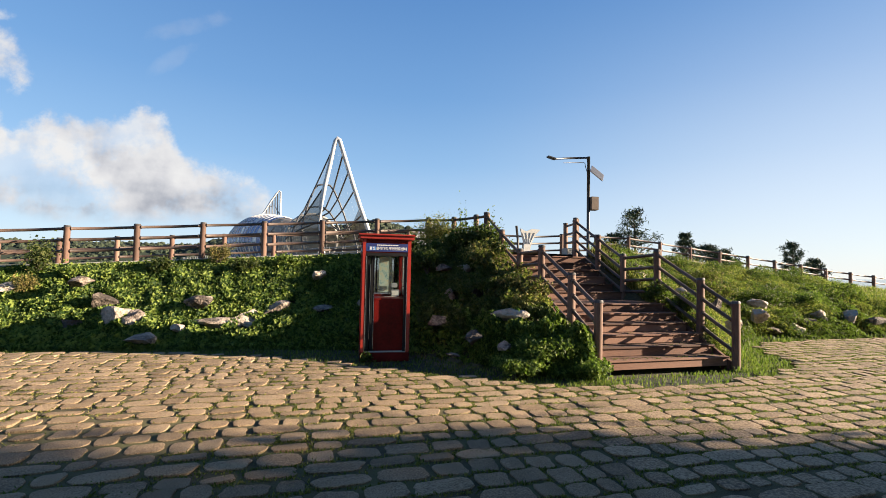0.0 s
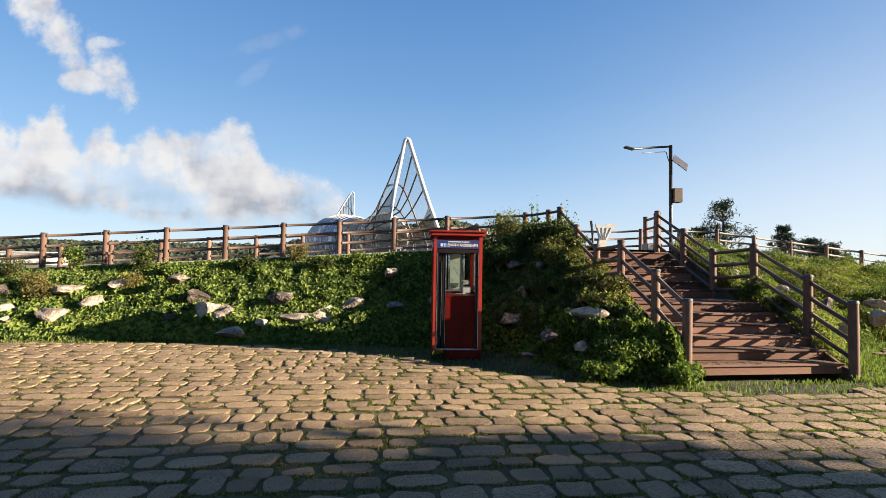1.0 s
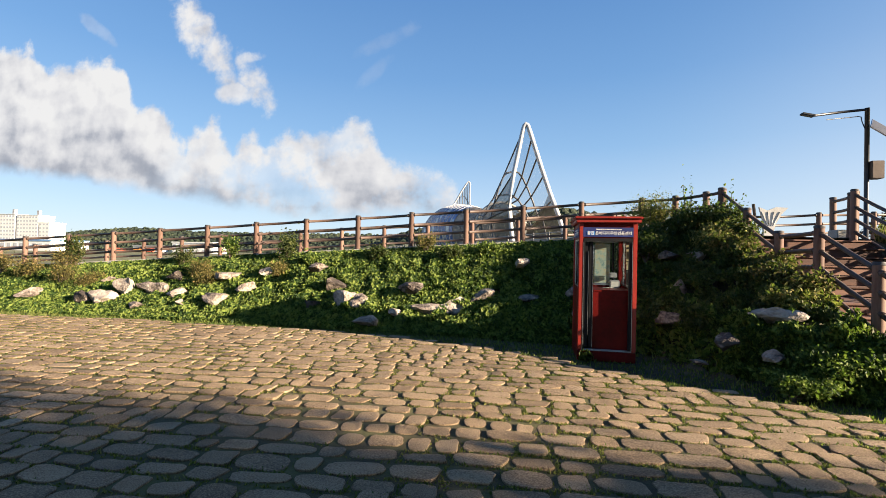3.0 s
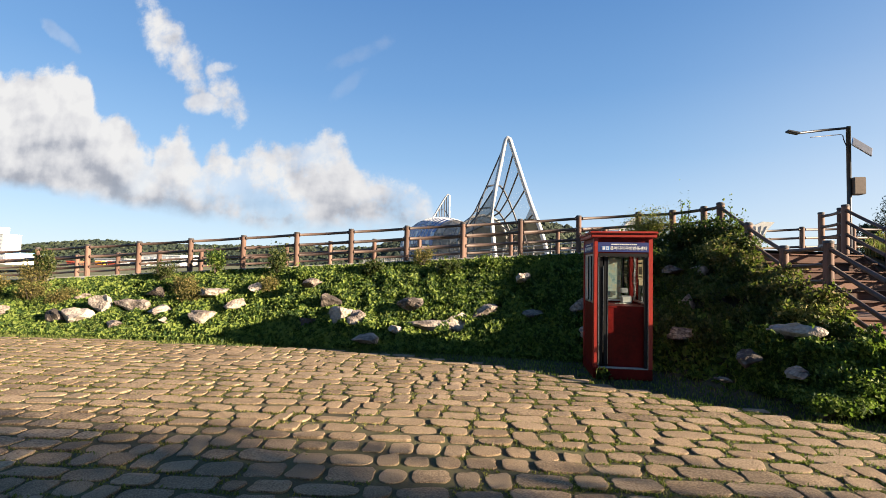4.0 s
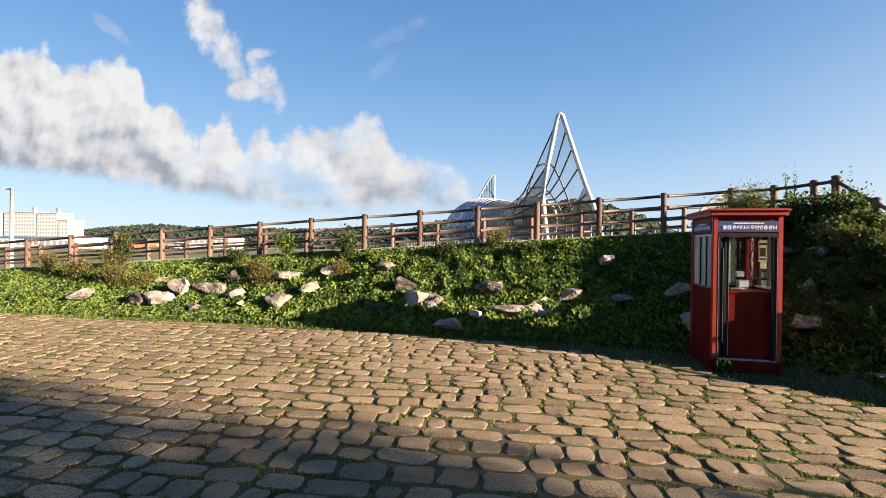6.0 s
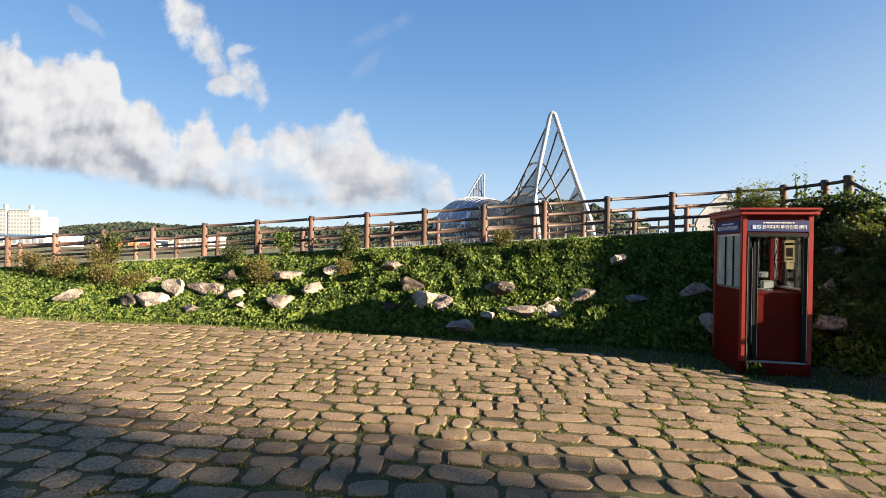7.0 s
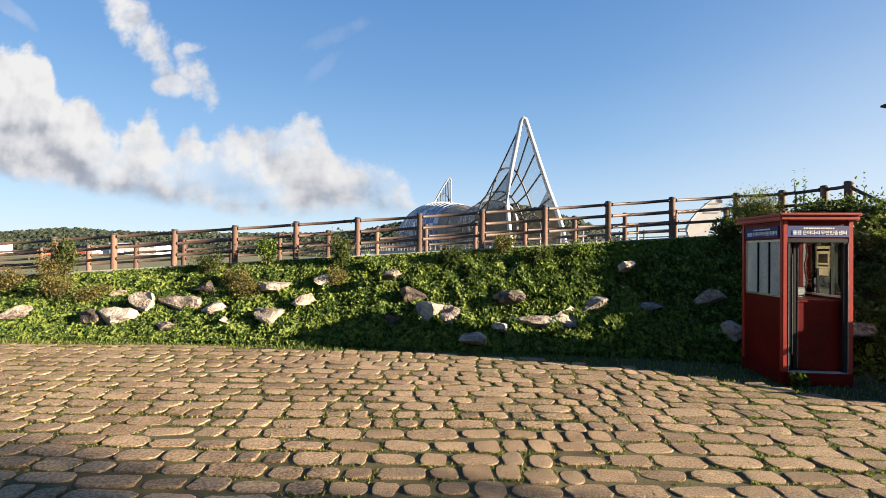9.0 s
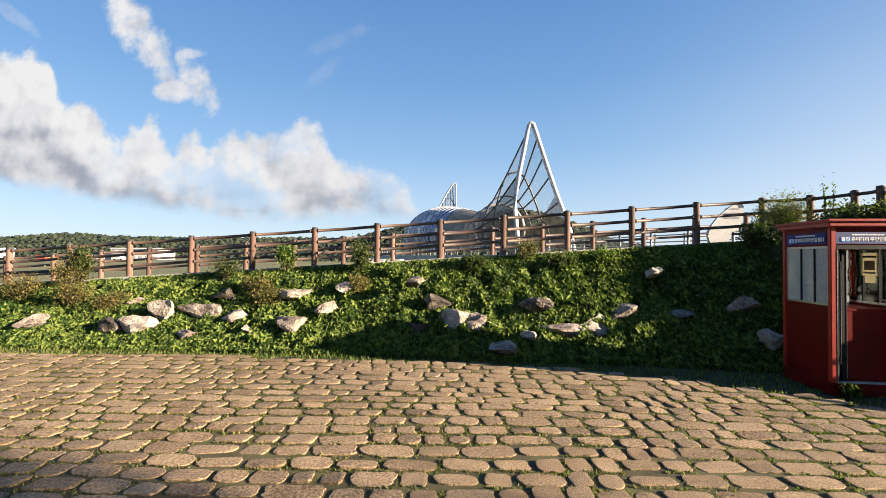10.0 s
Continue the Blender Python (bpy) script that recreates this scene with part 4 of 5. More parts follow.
for x in (-452, -425):
    t_ = thing("roof_tank", (x, 316, 28.4 if x < -440 else 27.4), "dark rooftop service tower on the apartments", "tower")
    part("body", boxes((-1.2, 1.2, -1.2, 1.2, -0.1, 4.2), bevel=0.1), M_FACADE_GREY, t_)
building("market_hall", "long low hall with a bright blue sheet roof", -236, -196, 150, 3.6, 16, 1, M_FACADE, M_ROOF_BLUE)
building("warehouse", "white flat-roofed warehouse by the river", -187, -163, 203, 4.6, 12, 2, M_FACADE)
building("warehouse", "small white warehouse with grey roof", -214, -197, 206, 2.4, 10, 1, M_FACADE, M_FACADE_GREY)
building("shed", "small red-painted shed on the plain", -196, -192, 175, 0.8, 6, 1, M_BRICKRED, bands=False)
building("shed", "pale low sheds on the far bank", -60, -44, 190, 1.4, 6, 1, M_FACADE)
for x, y, m, lab in ((-186, 182, M_ORANGE, "orange truck parked far off on the plain"), (-180.5, 183, M_BRICKRED, "red truck parked far off on the plain"),
                     (-176, 184, M_WHITE, "white van parked far off on the plain"), (-166, 184, M_WHITE, "white van parked far off on the plain")):
    tr = thing("truck", (x, y, -0.75), lab, "truck", "far vehicles")
    part("box_body", boxes((-2.2, 1.2, -1, 1, 0.5, 2.2), bevel=0.05), m, tr)
    part("cab", boxes((1.25, 2.3, -0.95, 0.95, 0.5, 1.7), bevel=0.15), m, tr)
    for wx in (-1.4, 1.6):
        part("wheel", tube(bmesh.new(), [(wx, -1.05, 0.42), (wx, 1.05, 0.42)], 0.42, 10), M_BLACK, tr)
pole = thing("utility_pole", (-40.5, 25.5, -0.6), "plain grey steel pole beyond the walkway", "pole")
part("shaft", tube(bmesh.new(), [(0, 0, 0), (0, 0, 6.1)], 0.13, 8), M_GREY, pole)
part("arm", tube(bmesh.new(), [(0, 0, 6.0), (-0.9, 0, 6.15)], 0.07, 6), M_GREY, pole)


# ---------------------------------------------------------------- boulders
def boulder(place, rx, ry, rz, seed, label):
    bm = bmesh.new()
    bmesh.ops.create_icosphere(bm, subdivisions=3, radius=1.0)
    rr = random.Random(seed)
    cuts = [(Vector((rr.gauss(0, 1), rr.gauss(0, 1), rr.gauss(0, 1))).normalized(), rr.uniform(0.35, 0.72)) for _ in range(11)]
    off = Vector((seed * 3.1, seed * 1.7, 0))
    for v in bm.verts:
        p = v.co.copy()
        for n, d in cuts:
            k = p.dot(n) - d
            if k > 0:
                p -= n * k * 0.98
        p *= 1.15 + 0.3 * noise.noise(p * 1.6 + off) + 0.14 * noise.noise(p * 5 + off) + 0.1 * abs(noise.noise(p * 9 + off))
        v.co = (p.x * rx * 1.15, p.y * ry * 1.15, p.z * rz * 1.15)
    ob = part("boulder", bm, M_ROCK)
    ob.matrix_world = pose(*place, rr.uniform(-12, 12), rr.uniform(-12, 12), rr.uniform(-20, 20))
    return tagged(ob, label, "rock", "boulders in the bank")


PALE, HALF = "pale weathered boulder set in the leafy bank", "grey boulder half hidden among shaded leaves"
ROCKS = [(-14.0, 9.6, 0.36, 0.24, 0.13), (-12.16, 9.55, 0.24, 0.23, 0.21), (-11.65, 9.6, 0.26, 0.37, 0.2), (-11.42, 10.05, 0.58, 0.25, 0.24), (-10.78, 10.2, 0.52, 0.42, 0.23),
         (-12.4, 10.6, 0.7, 0.25, 0.1), (-10.45, 10.6, 0.86, 0.28, 0.18), (-9.9, 10.1, 0.48, 0.3, 0.13), (-8.95, 10.65, 0.9, 0.38, 0.18), (-8.05, 10.3, 0.68, 0.24, 0.14),
         (-8.55, 9.85, 0.4, 0.34, 0.17), (-10.6, 9.55, 0.2, 0.32, 0.09), (-9.42, 9.65, 0.28, 0.12, 0.09), (-6.3, 10.5, 1.2, 0.22, 0.13), (-7.9, 10.85, 1.05, 0.22, 0.13),
         (-5.84, 10.55, 0.77, 0.28, 0.19), (-5.46, 10.15, 0.46, 0.26, 0.3), (-5.0, 10.25, 0.42, 0.24, 0.24), (-6.12, 9.95, 0.34, 0.18, 0.16), (-3.8, 10.4, 0.79, 0.3, 0.2),
         (-4.0, 9.75, 0.3, 0.14, 0.16), (-4.58, 9.35, 0.15, 0.22, 0.14), (-3.3, 10.1, 0.38, 0.38, 0.24), (-2.75, 10.2, 0.38, 0.38, 0.26), (-2.2, 10.5, 0.66, 0.33, 0.16)]
SHADE_ROCKS = [(-1.16, 10.3, 0.66, 0.36, 0.16), (-1.38, 11.1, 1.42, 0.24, 0.18), (-0.15, 10.2, 0.85, 0.42, 0.28), (-0.1, 9.3, 0.4, 0.35, 0.18), (1.25, 8.55, 0.6, 0.26, 0.16),
               (2.15, 10.05, 1.64, 0.24, 0.18), (1.7, 10.2, 1.66, 0.26, 0.14), (2.13, 9.15, 1.14, 0.16, 0.16), (1.64, 9.25, 1.06, 0.22, 0.22),
               (2.29, 7.3, 0.84, 0.5, 0.165), (1.6, 6.95, 0.46, 0.24, 0.13), (1.25, 6.75, 0.22, 0.15, 0.06), (2.1, 6.7, 0.36, 0.16, 0.1)]
SLOPE_ROCKS = [(9.76, 9.5, 0.72, 0.3, 0.3), (7.87, 8.3, 0.62, 0.3, 0.3), (10.5, 9.85, 0.3, 0.5, 0.16), (11.4, 9.95, 0.32, 0.26, 0.2), (12.58, 10.4, 0.66, 0.34, 0.25),
               (13.76, 10.5, 0.62, 0.3, 0.36), (10.55, 10.5, 0.97, 0.5, 0.22), (8.0, 8.9, 1.0, 0.26, 0.2), (6.93, 10.4, 1.66, 0.4, 0.22), (9.3, 10.6, 1.4, 0.3, 0.2),
               (14.5, 10.4, 0.52, 0.4, 0.2), (7.65, 9.8, 1.2, 0.5, 0.24), (6.75, 10.9, 1.6, 0.3, 0.2), (7.3, 11.2, 1.9, 0.4, 0.2), (11.9, 10.2, 0.5, 0.3, 0.16)]
for i, (x, y, z, a, c) in enumerate(ROCKS):
    boulder((x, y - 0.1, z), a * 1.02, 0.25, c * 0.9, i, PALE)
for i, (x, y, z, a, c) in enumerate(SHADE_ROCKS):
    boulder((x, y, z), a * 0.72, 0.17, c * 0.7, 40 + i, HALF)
for i, (x, y, z, a, c) in enumerate(SLOPE_ROCKS):
    boulder((x, y, z - 0.08), a * 0.58, 0.2, c * 0.58, 70 + i, "sunlit pale boulder on the grassy slope")
ALL_ROCKS = np.array(ROCKS + SHADE_ROCKS + SLOPE_ROCKS)


# ---------------------------------------------------------------- foliage
def leaf_cloud(name, pts, size, mat, label, category, seed, lean=(0.75, -0.5, 0.5), loose=0.62, slim=0.66, parent=None, kind="stuff"):
    """Small folded leaves at points, turned roughly to the light."""
    rng = np.random.default_rng(seed)
    n = len(pts)
    nor = rng.normal(size=(n, 3)) * loose + np.array(lean)
    nor /= np.linalg.norm(nor, axis=1)[:, None]
    tip = np.cross(nor, rng.normal(size=(n, 3)))
    tip /= np.linalg.norm(tip, axis=1)[:, None] + 1e-9
    tip[:, 2] -= 0.25
    side = np.cross(nor, tip)
    s = (size[0] + (size[1] - size[0]) * rng.random(n) ** 1.5)[:, None]
    v = np.empty((n, 4, 3))
    v[:, 0] = pts - tip * s * 0.5
    v[:, 1] = pts + side * s * slim * 0.5 + nor * s * 0.12
    v[:, 2] = pts + tip * s * 0.55 - nor * s * 0.08
    v[:, 3] = pts - side * s * slim * 0.5 + nor * s * 0.12
    i = np.arange(n)[:, None] * 4
    f = np.concatenate([i + [0, 1, 2], i + [0, 2, 3]])
    # keep the two halves of a leaf next to each other
    f = f.reshape(2, n, 3).transpose(1, 0, 2).reshape(-1, 3)
    return soup(name, v.reshape(-1, 3), f, mat, kind, label, category, parent)


def blades(name, pts, tall, mat, label, seed, wide=0.008, bend=0.5):
    """Grass blades: narrow bent triangles."""
    rng = np.random.default_rng(seed)
    n = len(pts)
    a = rng.uniform(0, 2 * math.pi, n)
    h = tall[0] + (tall[1] - tall[0]) * rng.random(n) ** 1.6
    d = np.stack([np.cos(a), np.sin(a), np.zeros(n)], -1)
    b = rng.uniform(0, 2 * math.pi, n)
    l = np.stack([np.cos(b), np.sin(b), np.zeros(n)], -1) * (bend * h * rng.random(n))[:, None]
    w = (wide * rng.uniform(0.6, 1.4, n))[:, None]
    up = np.stack([np.zeros(n), np.zeros(n), h], -1)
    v = np.empty((n, 5, 3))
    v[:, 0], v[:, 1] = pts - d * w, pts + d * w
    v[:, 2], v[:, 3] = pts + up * 0.6 + l * 0.35 + d * w * 0.7, pts + up * 0.6 + l * 0.35 - d * w * 0.7
    v[:, 4] = pts + up + l
    i = np.arange(n)[:, None] * 5
    f = np.concatenate([i + [0, 1, 2], i + [0, 2, 3], i + [3, 2, 4]]).reshape(3, n, 3).transpose(1, 0, 2).reshape(-1, 3)
    return soup(name, v.reshape(-1, 3), f, mat, "stuff", label, "grass")


def field(x, y, scale, seed):
    return np.array([noise.noise((a * scale, b * scale, seed)) for a, b in zip(x, y)])


def clear_of_rocks(p, slack=0.45):
    """Drops leaves that would hide the faces of the boulders."""
    keep = np.ones(len(p), bool)
    for x, y, z, a, c in ALL_ROCKS:
        keep &= ~((((p[:, 0] - x) / (a * slack + 0.02)) ** 2 + ((p[:, 2] - z - 0.02) / (c * slack + 0.02)) ** 2 < 1) & (p[:, 1] < y + 0.15) & (p[:, 1] > y - 0.9))
    return p[keep]


def on_bank(n, x0, x1, seed, lo=0.0, hi=1.0, puff=(0.1, 0.2), dense=0.0, scale=3.6):
    """Points in a puffy layer on the bank between its foot and its top."""
    rng = np.random.default_rng(seed)
    x = rng.uniform(x0, x1, n)
    f = rng.uniform(lo, hi, n)
    foot = np.interp(x, FOOT_X, FOOT_Y) - 0.15
    top = np.interp(x, [-60, 1.5, 2.6, 6.5, 9.0, 60], [fence_y(-60) - 0.22, fence_y(1.5) - 0.22, 11.3, 11.9, 15.6, 20.2])
    y = foot + f * (top - foot)
    nz = field(x, y, scale, seed % 7 + 0.3)
    keep = nz > dense - 0.6
    x, y, nz, f = x[keep], y[keep], nz[keep], f[keep]
    thick = np.clip(puff[0] + (puff[1] - puff[0]) * (nz + 0.5), 0.04, None) * np.clip((1.0 - f) * 5, 0.08, 1) * np.clip(f * 6 + 0.3, 0.3, 1)
    r = rng.random(len(x)) ** 0.45
    z = height(x, y) - 0.04 + thick * r
    return np.stack([x, y - thick * r * 0.45, z], -1)


leaf_cloud("vine_foliage", clear_of_rocks(on_bank(100000, -9.5, 1.7, 11)), (0.07, 0.15), M_LEAF, "dense bright green leafy vines over the stony bank", "vines", 1)
leaf_cloud("vine_foliage", clear_of_rocks(on_bank(70000, -18.5, -9.0, 12, puff=(0.07, 0.16), dense=0.12)), (0.055, 0.115), M_LEAF, "patchy green leafy vines among pale boulders", "vines", 2)
leaf_cloud("vine_foliage", on_bank(26000, -34, -18.3, 13, puff=(0.1, 0.3)), (0.06, 0.13), M_LEAF, "green leafy cover on the far end of the bank", "vines", 3)
leaf_cloud("mound_foliage", clear_of_rocks(on_bank(46000, 0.9, 3.42, 14, 0.12, 1.0, puff=(0.16, 0.36))), (0.04, 0.09), M_LEAF_DULL, "dull green shrubs on the mound beside the stairs", "shrubs", 4)
leaf_cloud("foot_foliage", clear_of_rocks(on_bank(26000, 1.7, 3.5, 15, 0.0, 0.18, puff=(0.15, 0.6))), (0.04, 0.1), M_LEAF, "bright round-leaved plants at the foot of the stairs", "plants", 5)


leaf_cloud("slope_weeds", clear_of_rocks(on_bank(90000, 6.3, 17, 16, 0.05, 1.0, puff=(0.15, 0.55), dense=0.3, scale=1.3)), (0.035, 0.09), M_LEAF_PALE, "yellow-green weeds on the sunny slope", "weeds", 7, slim=0.4)
leaf_cloud("slope_weeds", clear_of_rocks(on_bank(100000, 6.3, 17, 17, 0.0, 0.95, puff=(0.12, 0.6), dense=0.4, scale=1.5)), (0.035, 0.1), M_LEAF_DULL, "patchy green weeds on the slope", "weeds", 8, slim=0.5)
leaf_cloud("slope_weeds", on_bank(20000, 16, 32, 18, 0.0, 1.0, puff=(0.12, 0.35)), (0.05, 0.12), M_LEAF_PALE, "yellow-green weeds on the far slope", "weeds", 9, slim=0.4)


def bush(place, rx, ry, rz, n, mat, seed, label, size=(0.035, 0.08), stems=9):
    """A shrub of stems and leaves round its branch ends."""
    rr = random.Random(seed)
    root = thing("shrub", place, label, "shrub", "shrubs on the bank")
    rng = np.random.default_rng(seed)
    bm, ends = bmesh.new(), []
    for _ in range(stems):
        a, e = rr.uniform(0, 2 * math.pi), rr.uniform(0.25, 1.0)
        q = Vector((math.cos(a) * rx * e * 0.85, math.sin(a) * ry * e * 0.85, rz * rr.uniform(0.65, 1.05)))
        tube(bm, [(0, 0, -0.1), q * 0.5 + Vector((0, 0, 0.1 * rz)), q], 0.012, 5, radii=[0.014, 0.009, 0.004])
        ends += [q, q * 0.8, q * 0.6]
    part("branchwork", bm, M_TWIG, root)
    e = np.array([tuple(q) for q in ends])[rng.integers(0, len(ends), n)]
    p = e + rng.normal(size=(n, 3)) * np.array([rx, ry, rz]) * 0.2
    p[:, 2] = np.abs(p[:, 2])
    leaf_cloud("foliage", p, size, mat, "", "", seed, lean=(0.1, -0.2, 0.7), loose=1.0, parent=root, kind="")
    return root


def at_bank(x, y, up=0.0):
    return (x, y, float(height(x, y)) + up)


DRYLAB, PALELAB, DULLAB = "dry yellow-brown shrub among the boulders", "pale feathery green shrub by the fence", "dull green leafy shrub on the mound"
for i, (x, y, rx, rz) in enumerate([(-15.3, 10.4, 0.6, 0.5), (-13.9, 10.2, 0.55, 0.5), (-14.6, 10.9, 0.5, 0.55), (-9.9, 10.7, 0.42, 0.42), (-9.4, 10.4, 0.4, 0.36), (-16.6, 10.6, 0.7, 0.5),
                                    (-7.6, 10.9, 0.25, 0.35), (-12.9, 10.1, 0.4, 0.36), (-10.9, 11.2, 0.35, 0.42), (-3.95, 11.95, 0.3, 0.35)]):
    bush(at_bank(x, y), rx, 0.35, rz, 1500, M_LEAF_DRY if i != 8 else M_LEAF_DULL, 100 + i, DRYLAB, (0.025, 0.06))
for i, (x, y, rx, rz) in enumerate([(-7.75, 11.5, 0.35, 0.62), (-9.6, 11.55, 0.35, 0.5), (-14.5, 11.1, 0.35, 0.7), (-6.9, 11.3, 0.3, 0.3), (-5.2, 11.6, 0.4, 0.3), (-2.2, 11.8, 0.45, 0.32), (-3.2, 11.6, 0.4, 0.35)]):
    bush(at_bank(x, y), rx, 0.3, rz, 1000, M_LEAF if i % 2 else M_LEAF_DULL, 130 + i, "bright green leafy shoots rising to the fence", (0.04, 0.09))
bush((1.7, 12.3, 2.15), 0.7, 0.45, 0.8, 8500, M_LEAF_PALE, 150, PALELAB, (0.02, 0.05), 22)
bush((1.1, 12.0, 1.95), 0.5, 0.4, 0.45, 1800, M_LEAF_DULL, 151, DULLAB)
for i, (x, y, z, rx, rz) in enumerate([(2.5, 11.0, 2.0, 0.55, 0.62), (2.85, 10.7, 1.9, 0.4, 0.68), (2.2, 11.5, 2.05, 0.45, 0.5), (2.75, 9.7, 1.6, 0.5, 0.42), (2.5, 10.2, 1.7, 0.5, 0.5),
                                       (2.95, 9.0, 1.3, 0.4, 0.38), (2.7, 8.4, 1.1, 0.5, 0.32), (3.05, 8.0, 0.95, 0.35, 0.38), (2.8, 7.7, 0.8, 0.45, 0.34), (1.6, 11.2, 1.8, 0.6, 0.5), (1.3, 10.6, 1.6, 0.6, 0.45), (2.95, 10.3, 1.8, 0.4, 0.45)]):
    bush((x, y, z), rx, 0.45, rz, 3200, M_LEAF_DRY if i in (3, 5, 6, 7) else M_LEAF_PALE if i in (4, 8) else M_LEAF_DULL, 160 + i, DULLAB if i not in (3, 4, 5, 6, 7, 8) else "sunlit yellow-green shrub beside the stair railing", (0.035, 0.085), 12)
for i, (x, y, z, rx, rz) in enumerate([(3.1, 6.35, 0.1, 0.45, 0.55), (2.55, 6.35, 0.1, 0.5, 0.55), (2.9, 6.9, 0.4, 0.45, 0.4), (3.25, 5.95, 0.02, 0.3, 0.3), (2.1, 6.2, 0.0, 0.4, 0.3)]):
    bush((x, y, z), rx, 0.4, rz * 0.66, 3600, M_LEAF, 180 + i, "bright green leafy plant at the foot of the stairs", (0.025, 0.065), 12)
for i, (x, y, z, rx, rz) in enumerate([(6.05, 8.35, 0.95, 0.3, 0.4), (6.35, 8.0, 0.75, 0.35, 0.4), (8.6, 9.6, 0.95, 0.6, 0.45), (11.5, 10.9, 0.75, 0.8, 0.45), (13.0, 11.2, 0.75, 0.7, 0.4),
                                       (9.9, 11.5, 1.35, 0.7, 0.4), (14.5, 15.6, 1.55, 0.6, 0.6), (19.5, 16.0, 0.9, 0.6, 0.55), (7.0, 12.3, 2.05, 0.5, 0.45), (7.9, 12.9, 2.0, 0.6, 0.4)]):
    bush((x, y, z), rx, 0.4, rz, 1700, (M_LEAF_DULL, M_LEAF, M_LEAF_DRY)[i % 3] if i > 1 else M_LEAF_DULL, 190 + i, "low shrub on the sunny grass slope", (0.03, 0.075), 10)
for i, (x, y, z, h) in enumerate([(2.42, 11.9, 2.3, 1.15), (2.5, 11.85, 2.3, 0.95), (3.0, 10.9, 2.2, 0.8)]):
    bush((x, y, z), 0.09, 0.08, h, 70, M_LEAF, 210 + i, "thin leafy shoot standing above the fence", (0.05, 0.09), 3)

rng = np.random.default_rng(44)
n = 260
sv, vv = rng.uniform(0.1, ST_WIDE - 0.1, n), rng.choice([0.02, 0.36, 0.68], n, p=[0.6, 0.25, 0.15]) + rng.uniform(0, 0.2, n)
zz = np.where(vv < 0.3, 0.172, np.where(vv < 0.62, 0.34, 0.507))
lp = np.array([tuple(st(a, b + 0.06, c)) for a, b, c in zip(sv, vv, zz)])
leaf_cloud("fallen_leaves", lp, (0.02, 0.05), M_LEAF_DRY, "small dry fallen leaves on the lower steps", "leaves", 45, lean=(0, 0, 2.0), loose=0.3)
bush((-0.15, 7.5, -0.02), 0.16, 0.1, 0.12, 150, M_LEAF_DULL, 220, "small weed tuft at the foot of the booth", (0.04, 0.1), 6)
# grass: strip at the foot of the bank, the slope beside the stairs, tufts in the joints
rng = np.random.default_rng(5)
x = rng.uniform(-30, 3.4, 42000)
e, f = np.interp(x, EDGE_X, EDGE_Y), np.interp(x, FOOT_X, FOOT_Y)
y = e - 0.25 + (f - e + 0.6) * rng.random(len(x))
keep = field(x, y, 1.3, 2.0) + (y - e) * 1.2 > -0.1
x, y = x[keep], y[keep]
blades("grass", np.stack([x, y, height(x, y) - 0.05], -1), (0.02, 0.065), M_GRASS, "short green grass along the foot of the bank", 6)
x = rng.uniform(3.2, 9.4, 17000)
e, f = np.interp(x, EDGE_X, EDGE_Y), np.interp(x, FOOT_X, FOOT_Y)
y = e - 0.3 + (f - e + 0.9) * rng.random(len(x))
s = (x - 3.5 + 0.11 * (y - 6.3))
keep = ((s < 0) | (s > 2.8) | ((y < 6.2 + 0.11 * (x - 3.5)) & (rng.random(len(x)) < 0.22))) & (field(x, y, 1.6, 4.0) + (y - e) * 1.5 > -0.15)
x, y = x[keep], y[keep]
blades("grass", np.stack([x, y, height(x, y) - 0.05], -1), (0.02, 0.085), M_GRASS, "fresh grass patch beside the bottom step", 7)
x = rng.uniform(-1.2, 5.2, 34000)
y = np.interp(x, EDGE_X, EDGE_Y) - 1.3 * rng.random(len(x)) ** 1.6
keep = field(x, y, 3.2, 6.0) > 0.02
x, y = x[keep], y[keep]
blades("grass", np.stack([x, y, height(x, y) - 0.045], -1), (0.02, 0.06), M_GRASS, "ragged grass growing out over the paving edge", 12)
for mat, n, seed, lo, hi, tall in ((M_GRASS_DRY, 120000, 8, 0.08, 1.0, (0.14, 0.42)), (M_GRASS, 26000, 9, -0.02, 0.35, (0.04, 0.14))):
    rng = np.random.default_rng(seed)
    x = 6.25 + 24 * rng.random(n) ** 1.5
    f = lo + (hi - lo) * rng.random(n)
    foot = np.interp(x, FOOT_X, FOOT_Y) - 0.2
    top = np.interp(x, [-60, 1.5, 2.6, 6.5, 9.0, 60], [0, 0, 11.2, 11.9, 15.6, 20.2])
    y = foot + f * (top - foot)
    keep = field(x, y, 1.1, seed) > -0.18
    x, y = x[keep], y[keep]
    p = clear_of_rocks(np.stack([x, y, height(x, y) - 0.05], -1), 0.4)
    blades("grass", p, tall, mat, "tall yellow-green grass on the sunny slope" if mat is M_GRASS_DRY else "green grass on the lower slope", seed, 0.011)
rng = np.random.default_rng(21)
cx, cy = rng.uniform(-16, 12, 1500), rng.uniform(2.5, 9.4, 1500)
keep = (cy < np.interp(cx, EDGE_X, EDGE_Y)) & (field(cx, cy, 0.45, 9.0) + (cy - 5.2) * 0.16 > 0.0)
cx, cy = cx[keep], cy[keep]
TUFTS = (cx, cy)


